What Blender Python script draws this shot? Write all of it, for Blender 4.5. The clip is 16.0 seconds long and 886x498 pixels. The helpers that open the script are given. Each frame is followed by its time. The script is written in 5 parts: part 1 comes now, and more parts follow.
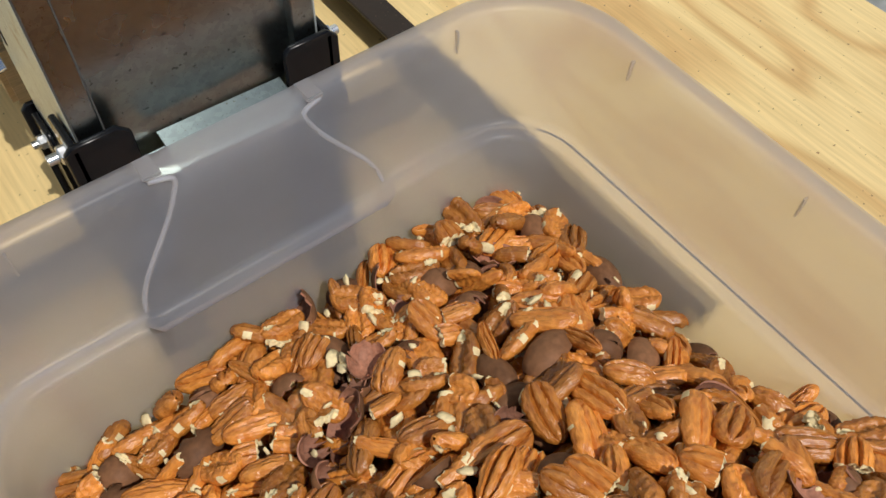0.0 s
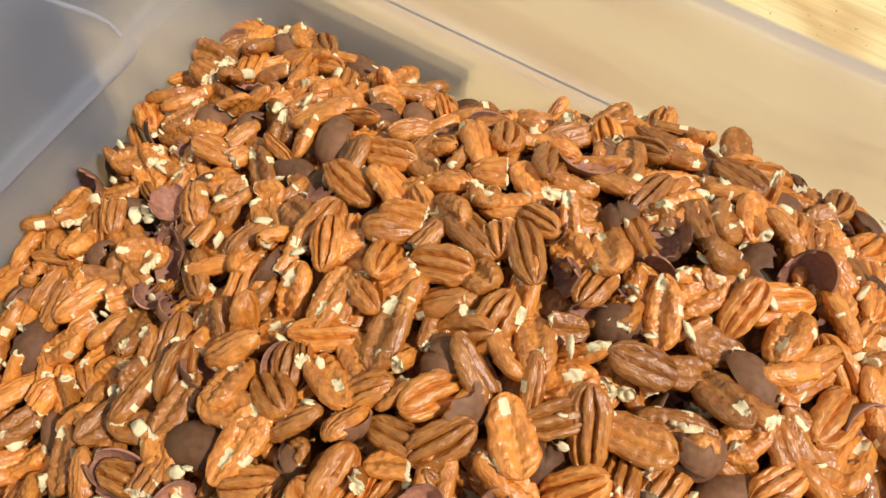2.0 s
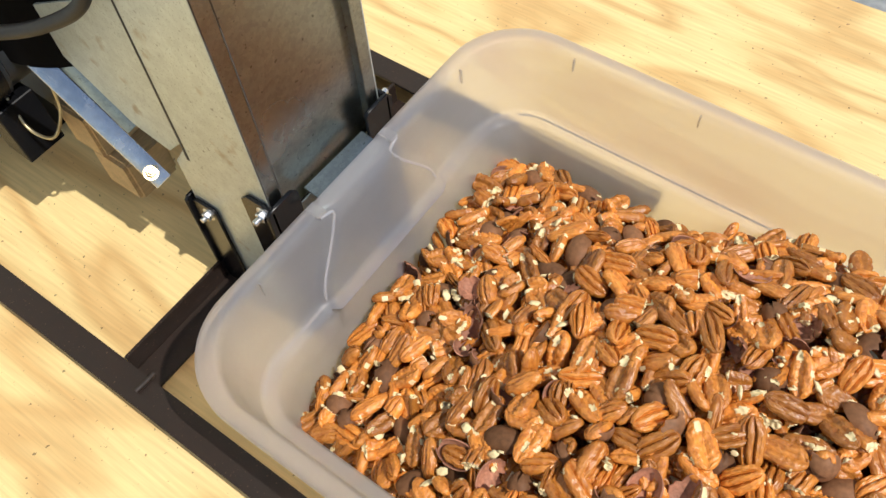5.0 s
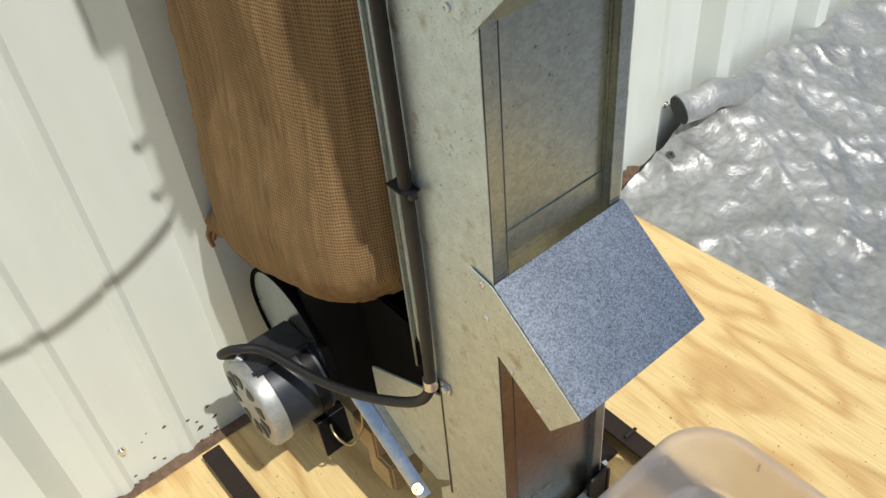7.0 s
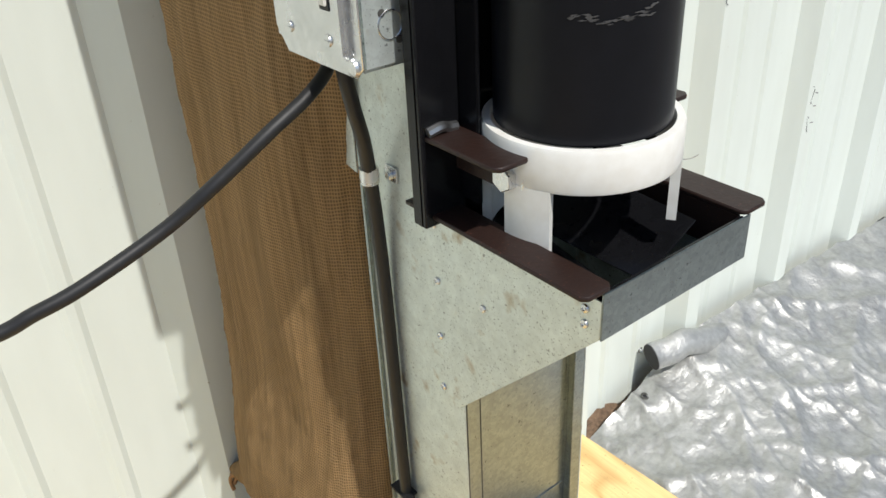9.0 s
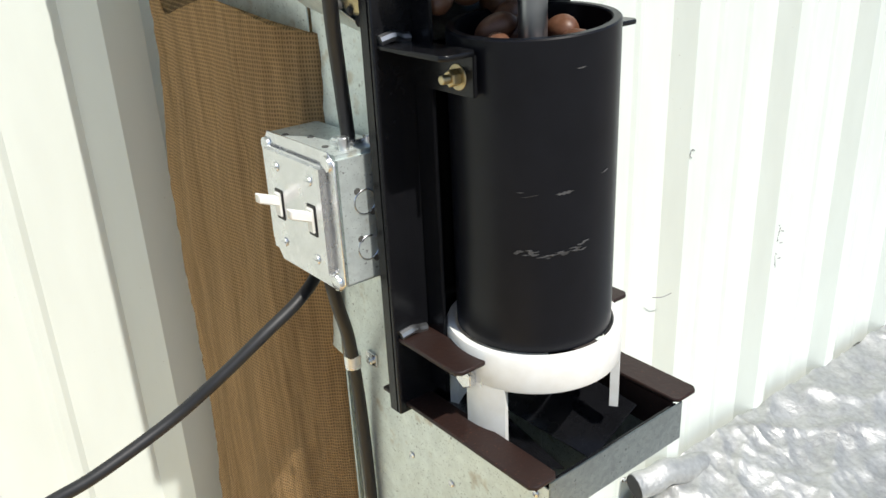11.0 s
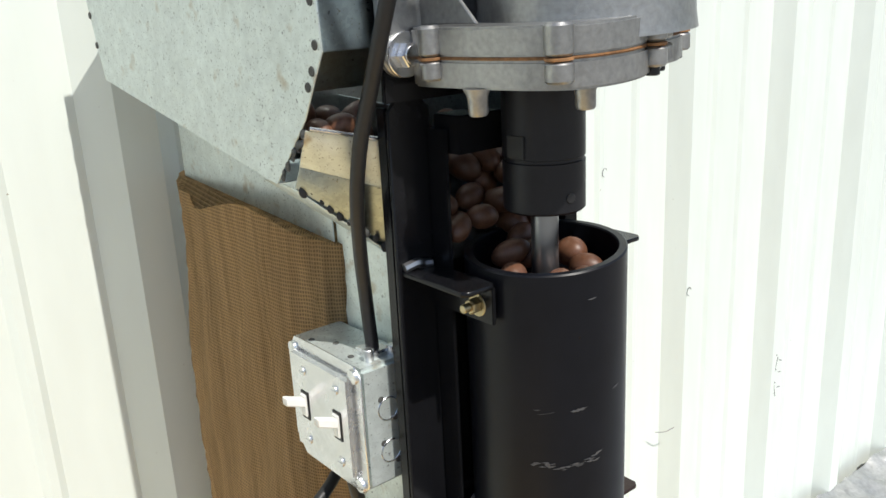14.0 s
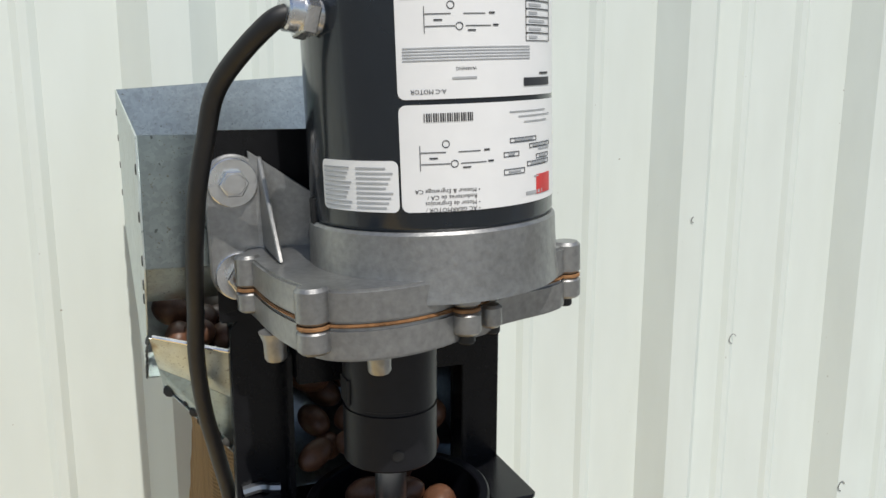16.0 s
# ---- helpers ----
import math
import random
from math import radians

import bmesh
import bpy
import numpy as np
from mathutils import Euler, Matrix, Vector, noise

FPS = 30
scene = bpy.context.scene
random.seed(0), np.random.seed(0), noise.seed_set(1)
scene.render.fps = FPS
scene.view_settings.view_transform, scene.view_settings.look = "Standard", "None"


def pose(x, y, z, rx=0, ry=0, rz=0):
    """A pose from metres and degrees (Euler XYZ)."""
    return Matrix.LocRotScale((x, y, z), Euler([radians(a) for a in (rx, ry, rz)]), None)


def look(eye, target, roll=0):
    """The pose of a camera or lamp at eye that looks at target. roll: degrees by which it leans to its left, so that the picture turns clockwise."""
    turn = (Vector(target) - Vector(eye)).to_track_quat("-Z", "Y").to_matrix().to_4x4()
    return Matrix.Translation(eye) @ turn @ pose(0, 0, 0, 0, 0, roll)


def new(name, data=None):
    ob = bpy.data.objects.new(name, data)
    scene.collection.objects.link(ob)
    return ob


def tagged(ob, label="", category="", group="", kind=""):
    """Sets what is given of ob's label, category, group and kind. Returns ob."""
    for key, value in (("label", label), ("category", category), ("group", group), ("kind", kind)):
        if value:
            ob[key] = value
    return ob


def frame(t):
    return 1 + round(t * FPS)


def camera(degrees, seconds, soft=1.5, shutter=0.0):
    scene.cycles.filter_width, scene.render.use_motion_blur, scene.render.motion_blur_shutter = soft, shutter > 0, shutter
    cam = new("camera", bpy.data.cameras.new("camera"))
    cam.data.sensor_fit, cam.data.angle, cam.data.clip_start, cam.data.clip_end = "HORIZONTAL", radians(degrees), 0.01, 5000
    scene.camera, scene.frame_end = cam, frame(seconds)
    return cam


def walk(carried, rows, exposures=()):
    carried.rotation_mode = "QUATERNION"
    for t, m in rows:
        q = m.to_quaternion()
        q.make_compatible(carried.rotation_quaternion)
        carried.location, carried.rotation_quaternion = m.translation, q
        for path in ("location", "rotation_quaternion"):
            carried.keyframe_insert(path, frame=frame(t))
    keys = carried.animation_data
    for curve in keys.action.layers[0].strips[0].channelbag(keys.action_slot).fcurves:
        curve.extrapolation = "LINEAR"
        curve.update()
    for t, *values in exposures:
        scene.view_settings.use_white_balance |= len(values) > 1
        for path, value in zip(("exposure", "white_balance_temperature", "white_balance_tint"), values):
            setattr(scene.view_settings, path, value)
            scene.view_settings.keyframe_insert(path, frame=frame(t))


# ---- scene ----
cam = camera(55.6, 16.0)
PATH = [
    (0, (-0.026, -0.189, 0.516), (0.712, 0.692, -1.121), 3.0),
    (0.5, (-0.036, -0.214, 0.523), (0.838, 0.528, -1.116), 7.7),
    (1, (-0.044, -0.215, 0.511), (0.816, 0.408, -1.184), 5.0),
    (1.5, (-0.059, -0.227, 0.512), (0.835, 0.262, -1.209), 6.4),
    (2, (-0.075, -0.225, 0.514), (0.827, 0.116, -1.238), 9.3),
    (2.5, (-0.101, -0.225, 0.541), (0.771, -0.013, -1.247), 11.1),
    (3, (-0.123, -0.234, 0.556), (0.685, -0.095, -1.269), 9.7),
    (3.2, (-0.13, -0.239, 0.562), (0.671, -0.085, -1.265), 8.2),
    (5.3, (-0.225, -0.214, 0.784), (0.56, 0.619, -0.856), -8.3),
    (5.5, (-0.243, -0.203, 0.822), (0.526, 0.709, -0.783), -9.4),
    (6, (-0.27, -0.183, 0.901), (0.522, 0.899, -0.582), -9.8),
    (6.5, (-0.271, -0.188, 0.952), (0.553, 0.963, -0.462), -8.1),
    (7, (-0.272, -0.199, 1.017), (0.598, 1.006, -0.321), -6.4),
    (7.5, (-0.287, -0.219, 1.083), (0.653, 1.043, -0.152), -4.7),
    (8, (-0.3, -0.231, 1.146), (0.69, 1.075, -0.001), -3.6),
    (8.5, (-0.299, -0.24, 1.193), (0.742, 1.065, 0.092), -3.4),
    (9, (-0.306, -0.262, 1.23), (0.737, 1.109, 0.215), -2.9),
    (9.5, (-0.308, -0.285, 1.253), (0.744, 1.103, 0.269), -2.9),
    (10, (-0.318, -0.307, 1.286), (0.779, 1.083, 0.356), -1.8),
    (10.2, (-0.319, -0.309, 1.294), (0.79, 1.091, 0.394), -2.3),
    (12.3, (-0.321, -0.323, 1.367), (0.814, 1.158, 0.647), -1.4),
    (12.5, (-0.322, -0.321, 1.369), (0.812, 1.158, 0.644), -1.2),
    (13, (-0.326, -0.312, 1.386), (0.817, 1.188, 0.721), -1.8),
    (13.5, (-0.335, -0.308, 1.403), (0.837, 1.197, 0.803), -2.4),
    (14, (-0.335, -0.313, 1.417), (0.861, 1.182, 0.84), -2.9),
    (14.5, (-0.298, -0.325, 1.442), (0.824, 1.25, 0.93), -2.1),
    (15, (-0.24, -0.343, 1.473), (0.728, 1.354, 1.046), -0.6),
    (15.5, (-0.166, -0.372, 1.495), (0.654, 1.414, 1.126), 0.0),
    (16, (-0.07, -0.377, 1.496), (0.627, 1.457, 1.107), 0.1),
]
EXPOSURES = ((0, -0.6), (0.6, -0.48), (1.0, -0.4), (1.5, -0.25), (2.2, -0.16), (3.2, -0.24), (5.5, -0.06), (6.2, -0.25), (7.0, -0.38), (7.5, -0.25), (8.0, -0.27), (9.0, -0.1), (10.2, 0.1), (12.5, 0.4), (13.5, 0.34), (14.0, 0.2), (14.6, 0.1), (15.1, 0.06), (16.0, -0.28))
walk(cam, [(t, look(eye, target, roll)) for t, eye, target, roll in PATH], EXPOSURES)

# ---- world and sun ----
SUN_TO = Vector((0.010, -0.555, 0.832)).normalized()  # from the place towards the sun
world = bpy.data.worlds.new("sky")
scene.world = world
world.use_nodes = True
wn = world.node_tree.nodes
sky = wn.new("ShaderNodeTexSky")
sky.sky_type, sky.sun_disc = "NISHITA", False
sky.sun_elevation = math.asin(SUN_TO.z)
sky.sun_rotation = math.atan2(SUN_TO.x, SUN_TO.y)
wn["Background"].inputs["Strength"].default_value = 0.11
world.node_tree.links.new(sky.outputs["Color"], wn["Background"].inputs["Color"])
lamp = bpy.data.lights.new("sun", "SUN")
lamp.energy, lamp.angle, lamp.color = 4.4, radians(0.6), (1.0, 0.965, 0.90)
sun = new("sun", lamp)
sun.matrix_basis = look(SUN_TO * 6, (0, 0, 0))


# ---- materials ----
def material(name, base, rough=0.5, metal=0.0, spread=0.25, coarse=8.0, fine=90.0, bump=0.15, depth=0.001,
             rough_spread=0.12, tint=None, stretch=(1, 1, 1), coat=0.0, specular=0.5, per_object=0.0):
    """A surface with colour and gloss that vary at two scales, and a fine relief."""
    m = bpy.data.materials.new(name)
    m.use_nodes = True
    nt = m.node_tree
    n, l = nt.nodes, nt.links
    bsdf = n["Principled BSDF"]
    co = n.new("ShaderNodeTexCoord")
    mp = n.new("ShaderNodeMapping")
    mp.inputs["Scale"].default_value = stretch
    l.new(co.outputs["Object"], mp.inputs["Vector"])
    a, b = n.new("ShaderNodeTexNoise"), n.new("ShaderNodeTexNoise")
    for node, scale in ((a, coarse), (b, fine)):
        node.inputs["Scale"].default_value = scale
        node.inputs["Detail"].default_value = 5
        l.new(mp.outputs["Vector"], node.inputs["Vector"])
    add = n.new("ShaderNodeMath")
    add.operation = "ADD"
    l.new(a.outputs["Fac"], add.inputs[0])
    l.new(b.outputs["Fac"], add.inputs[1])
    mixed = n.new("ShaderNodeMapRange")
    mixed.inputs["From Min"].default_value, mixed.inputs["From Max"].default_value = 0.65, 1.35
    l.new(add.outputs[0], mixed.inputs["Value"])
    ramp = n.new("ShaderNodeMix")
    ramp.data_type = "RGBA"
    dark = tint or tuple(c * (1 - spread) for c in base)
    light = tuple(min(1, c * (1 + spread * 0.6)) for c in base)
    ramp.inputs["A"].default_value, ramp.inputs["B"].default_value = (*dark, 1), (*light, 1)
    l.new(mixed.outputs["Result"], ramp.inputs["Factor"])
    colour = ramp.outputs["Result"]
    if per_object:
        info, hsv, val = n.new("ShaderNodeObjectInfo"), n.new("ShaderNodeHueSaturation"), n.new("ShaderNodeMapRange")
        geo, both = n.new("ShaderNodeNewGeometry"), n.new("ShaderNodeMath")
        both.operation = "ADD"
        l.new(info.outputs["Random"], both.inputs[0])
        l.new(geo.outputs["Random Per Island"], both.inputs[1])
        part_of = n.new("ShaderNodeMath")
        part_of.operation = "FRACT"
        l.new(both.outputs[0], part_of.inputs[0])
        val.inputs["To Min"].default_value, val.inputs["To Max"].default_value = 1 - per_object, 1 + per_object
        l.new(part_of.outputs[0], val.inputs["Value"])
        l.new(val.outputs["Result"], hsv.inputs["Value"])
        l.new(colour, hsv.inputs["Color"])
        colour = hsv.outputs["Color"]
    l.new(colour, bsdf.inputs["Base Color"])
    rr = n.new("ShaderNodeMapRange")
    rr.inputs["To Min"].default_value, rr.inputs["To Max"].default_value = max(0.02, rough - rough_spread), min(1, rough + rough_spread)
    l.new(a.outputs["Fac"], rr.inputs["Value"])
    l.new(rr.outputs["Result"], bsdf.inputs["Roughness"])
    bsdf.inputs["Metallic"].default_value = metal
    bsdf.inputs["Coat Weight"].default_value = coat
    bsdf.inputs["Specular IOR Level"].default_value = specular
    bp = n.new("ShaderNodeBump")
    bp.inputs["Strength"].default_value, bp.inputs["Distance"].default_value = bump, depth
    l.new(b.outputs["Fac"], bp.inputs["Height"])
    l.new(bp.outputs["Normal"], bsdf.inputs["Normal"])
    return m


def nodes_of(m):
    return m.node_tree.nodes, m.node_tree.links, m.node_tree.nodes["Principled BSDF"]


def galvanised(name, base=(0.34, 0.385, 0.39), rough=0.29, spangle=0.12, scale=330.0, metal=1.0):
    """Zinc-coated sheet: crystal spangles of unlike grey, brushed dull patches, small specks."""
    m = material(name, base, rough, metal, spread=0.16, coarse=6, fine=80, bump=0.04, rough_spread=0.07)
    n, l, bsdf = nodes_of(m)
    co = n.new("ShaderNodeTexCoord")
    vor = n.new("ShaderNodeTexVoronoi")
    vor.inputs["Scale"].default_value = scale
    l.new(co.outputs["Object"], vor.inputs["Vector"])
    sep = n.new("ShaderNodeSeparateColor")
    l.new(vor.outputs["Color"], sep.inputs[0])
    rng = n.new("ShaderNodeMapRange")
    rng.inputs["To Min"].default_value, rng.inputs["To Max"].default_value = 1 - spangle, 1 + spangle * 0.5
    l.new(sep.outputs[0], rng.inputs["Value"])
    old = bsdf.inputs["Base Color"].links[0].from_socket
    mul = n.new("ShaderNodeMix")
    mul.data_type, mul.blend_type = "RGBA", "MULTIPLY"
    mul.inputs["Factor"].default_value = 1
    l.new(old, mul.inputs["A"])
    l.new(rng.outputs["Result"], mul.inputs["B"])
    # scattered dark specks of wear
    spot = n.new("ShaderNodeTexNoise")
    spot.inputs["Scale"].default_value, spot.inputs["Detail"].default_value = 210, 2
    l.new(co.outputs["Object"], spot.inputs["Vector"])
    cut = n.new("ShaderNodeMapRange")
    cut.inputs["From Min"].default_value, cut.inputs["From Max"].default_value = 0.70, 0.74
    cut.inputs["To Min"].default_value, cut.inputs["To Max"].default_value = 1.0, 0.45
    l.new(spot.outputs["Fac"], cut.inputs["Value"])
    mul2 = n.new("ShaderNodeMix")
    mul2.data_type, mul2.blend_type = "RGBA", "MULTIPLY"
    mul2.inputs["Factor"].default_value = 1
    l.new(mul.outputs["Result"], mul2.inputs["A"])
    l.new(cut.outputs["Result"], mul2.inputs["B"])
    l.new(mul2.outputs["Result"], bsdf.inputs["Base Color"])
    return m


def speckle(m, colour, scale, low, high):
    """Small irregular spots of another colour."""
    n, l, bsdf = nodes_of(m)
    co, tex, cut, mix = n.new("ShaderNodeTexCoord"), n.new("ShaderNodeTexNoise"), n.new("ShaderNodeMapRange"), n.new("ShaderNodeMix")
    tex.inputs["Scale"].default_value, tex.inputs["Detail"].default_value = scale, 3
    cut.inputs["From Min"].default_value, cut.inputs["From Max"].default_value = low, high
    l.new(co.outputs["Object"], tex.inputs["Vector"])
    l.new(tex.outputs["Fac"], cut.inputs["Value"])
    mix.data_type = "RGBA"
    l.new(cut.outputs["Result"], mix.inputs["Factor"])
    l.new(bsdf.inputs["Base Color"].links[0].from_socket, mix.inputs["A"])
    mix.inputs["B"].default_value = (*colour, 1)
    l.new(mix.outputs["Result"], bsdf.inputs["Base Color"])
    return m


def plywood_material():
    m = bpy.data.materials.new("plywood")
    m.use_nodes = True
    n, l, bsdf = nodes_of(m)
    co, mp = n.new("ShaderNodeTexCoord"), n.new("ShaderNodeMapping")
    mp.inputs["Scale"].default_value = (3.6, 1.0, 1.0)
    mp.inputs["Rotation"].default_value = (0, 0, radians(-87))
    l.new(co.outputs["Object"], mp.inputs["Vector"])
    warp = n.new("ShaderNodeTexNoise")
    warp.inputs["Scale"].default_value, warp.inputs["Detail"].default_value, warp.inputs["Distortion"].default_value = 1.9, 2.5, 0.4
    l.new(mp.outputs["Vector"], warp.inputs["Vector"])
    figure = n.new("ShaderNodeMath")      # contour bands of the rotary-cut veneer
    figure.operation = "MULTIPLY"
    figure.inputs[1].default_value = 6.5
    l.new(warp.outputs["Fac"], figure.inputs[0])
    # a swirl of rings round a hidden knot
    knot = n.new("ShaderNodeVectorMath")
    knot.operation = "DISTANCE"
    sway = n.new("ShaderNodeTexNoise")
    sway.inputs["Scale"].default_value = 9
    l.new(co.outputs["Object"], sway.inputs["Vector"])
    bent = n.new("ShaderNodeVectorMath")
    bent.operation = "MULTIPLY_ADD"
    l.new(sway.outputs["Color"], bent.inputs[0])
    bent.inputs[1].default_value = (0.11, 0.11, 0.0)
    l.new(co.outputs["Object"], bent.inputs[2])
    l.new(bent.outputs["Vector"], knot.inputs[0])
    knot.inputs[1].default_value = (-0.260, 0.571, 0.0)
    swell = n.new("ShaderNodeMapRange")
    swell.interpolation_type = "SMOOTHSTEP"
    swell.inputs["From Min"].default_value, swell.inputs["From Max"].default_value = 0.0, 0.13
    swell.inputs["To Min"].default_value, swell.inputs["To Max"].default_value = 2.6, 0.0
    l.new(knot.outputs["Value"], swell.inputs["Value"])
    rings = n.new("ShaderNodeMath")
    l.new(figure.outputs[0], rings.inputs[0])
    l.new(swell.outputs["Result"], rings.inputs[1])
    figure = rings
    frac = n.new("ShaderNodeMath")
    frac.operation = "PINGPONG"
    frac.inputs[1].default_value = 0.5
    l.new(figure.outputs[0], frac.inputs[0])
    ramp = n.new("ShaderNodeValToRGB")
    e = ramp.color_ramp.elements
    e[0].position, e[0].color = 0.02, (0.62, 0.395, 0.16, 1)
    e[1].position, e[1].color = 0.45, (0.80, 0.60, 0.28, 1)
    for pos, col in ((0.13, (0.70, 0.485, 0.21, 1)), (0.22, (0.77, 0.565, 0.255, 1))):
        x = e.new(pos)
        x.color = col
    l.new(frac.outputs[0], ramp.inputs["Fac"])
    grain_map = n.new("ShaderNodeMapping")
    grain_map.inputs["Scale"].default_value = (260, 14, 14)
    grain_map.inputs["Rotation"].default_value = (0, 0, radians(-87))
    l.new(co.outputs["Object"], grain_map.inputs["Vector"])
    grain = n.new("ShaderNodeTexNoise")
    grain.inputs["Scale"].default_value, grain.inputs["Detail"].default_value = 1.0, 4
    l.new(grain_map.outputs["Vector"], grain.inputs["Vector"])
    gr = n.new("ShaderNodeMapRange")
    gr.inputs["To Min"].default_value, gr.inputs["To Max"].default_value = 0.70, 1.22
    l.new(grain.outputs["Fac"], gr.inputs["Value"])
    mul = n.new("ShaderNodeMix")
    mul.data_type, mul.blend_type = "RGBA", "MULTIPLY"
    mul.inputs["Factor"].default_value = 1
    l.new(ramp.outputs["Color"], mul.inputs["A"])
    l.new(gr.outputs["Result"], mul.inputs["B"])
    # specks and crumbs of nut dust
    spot = n.new("ShaderNodeTexNoise")
    spot.inputs["Scale"].default_value, spot.inputs["Detail"].default_value = 170, 3
    l.new(co.outputs["Object"], spot.inputs["Vector"])
    cut = n.new("ShaderNodeMapRange")
    cut.inputs["From Min"].default_value, cut.inputs["From Max"].default_value = 0.69, 0.72
    cut.inputs["To Min"].default_value, cut.inputs["To Max"].default_value = 1.0, 0.35
    l.new(spot.outputs["Fac"], cut.inputs["Value"])
    mul2 = n.new("ShaderNodeMix")
    mul2.data_type, mul2.blend_type = "RGBA", "MULTIPLY"
    mul2.inputs["Factor"].default_value = 1
    l.new(mul.outputs["Result"], mul2.inputs["A"])
    l.new(cut.outputs["Result"], mul2.inputs["B"])
    l.new(mul2.outputs["Result"], bsdf.inputs["Base Color"])
    bsdf.inputs["Roughness"].default_value = 0.62
    bp = n.new("ShaderNodeBump")
    bp.inputs["Strength"].default_value, bp.inputs["Distance"].default_value = 0.25, 0.001
    l.new(grain.outputs["Fac"], bp.inputs["Height"])
    l.new(bp.outputs["Normal"], bsdf.inputs["Normal"])
    return m


def burlap_material():
    m = material("burlap", (0.315, 0.202, 0.098), 0.95, spread=0.38, coarse=24, fine=150, bump=0.3, stretch=(1, 1, 0.05), specular=0.1)
    n, l, bsdf = nodes_of(m)
    co = n.new("ShaderNodeTexCoord")
    turn = n.new("ShaderNodeMapping")     # so that the threads run alike round the corners of the sack
    turn.inputs["Rotation"].default_value = (0, 0, radians(45))
    l.new(co.outputs["Object"], turn.inputs["Vector"])
    waves = []
    for axis, scale in (("Z", 92.0), ("X", 132.0)):
        w = n.new("ShaderNodeTexWave")
        w.bands_direction = axis
        w.inputs["Scale"].default_value, w.inputs["Distortion"].default_value = scale, 0.6
        w.inputs["Detail"].default_value, w.inputs["Detail Scale"].default_value = 2, 1.2
        l.new(turn.outputs["Vector"], w.inputs["Vector"])
        waves.append(w)
    prod = n.new("ShaderNodeMath")
    prod.operation = "MAXIMUM"
    l.new(waves[0].outputs["Fac"], prod.inputs[0])
    l.new(waves[1].outputs["Fac"], prod.inputs[1])
    rng = n.new("ShaderNodeMapRange")
    rng.inputs["To Min"].default_value, rng.inputs["To Max"].default_value = 0.42, 1.16
    l.new(prod.outputs[0], rng.inputs["Value"])
    old = bsdf.inputs["Base Color"].links[0].from_socket
    mul = n.new("ShaderNodeMix")
    mul.data_type, mul.blend_type = "RGBA", "MULTIPLY"
    mul.inputs["Factor"].default_value = 1
    l.new(old, mul.inputs["A"])
    l.new(rng.outputs["Result"], mul.inputs["B"])
    l.new(mul.outputs["Result"], bsdf.inputs["Base Color"])
    bp = bsdf.inputs["Normal"].links[0].from_node
    bp.inputs["Strength"].default_value, bp.inputs["Distance"].default_value = 0.7, 0.0015
    l.new(prod.outputs[0], bp.inputs["Height"])
    return m


def frosted_plastic(name="frosted_plastic", lo=0.70, hi=0.78):
    """Milky clear polypropylene: part of the light goes straight through, part is scattered."""
    m = bpy.data.materials.new(name)
    m.use_nodes = True
    n, l, bsdf = nodes_of(m)
    tex = n.new("ShaderNodeTexNoise")
    tex.inputs["Scale"].default_value = 14
    bsdf.inputs["Base Color"].default_value = (0.66, 0.72, 0.87, 1)
    bsdf.inputs["Roughness"].default_value = 0.32
    lucent, clear, blur = n.new("ShaderNodeBsdfTranslucent"), n.new("ShaderNodeBsdfTransparent"), n.new("ShaderNodeBsdfRefraction")
    lucent.inputs["Color"].default_value = (0.98, 0.91, 0.80, 1)
    clear.inputs["Color"].default_value = (0.98, 0.955, 0.91, 1)
    blur.inputs["Color"].default_value = (0.96, 0.93, 0.89, 1)
    blur.inputs["Roughness"].default_value, blur.inputs["IOR"].default_value = 0.30, 1.10
    a, b, c = n.new("ShaderNodeMixShader"), n.new("ShaderNodeMixShader"), n.new("ShaderNodeMixShader")
    a.inputs[0].default_value = 0.52
    l.new(bsdf.outputs[0], a.inputs[1])
    l.new(lucent.outputs[0], a.inputs[2])
    c.inputs[0].default_value = 0.52
    l.new(blur.outputs[0], c.inputs[1])
    l.new(clear.outputs[0], c.inputs[2])
    rng = n.new("ShaderNodeMapRange")
    rng.inputs["To Min"].default_value, rng.inputs["To Max"].default_value = lo, hi
    l.new(tex.outputs["Fac"], rng.inputs["Value"])
    l.new(rng.outputs["Result"], b.inputs[0])
    l.new(a.outputs[0], b.inputs[1])
    l.new(c.outputs[0], b.inputs[2])
    l.new(b.outputs[0], n["Material Output"].inputs["Surface"])
    return m


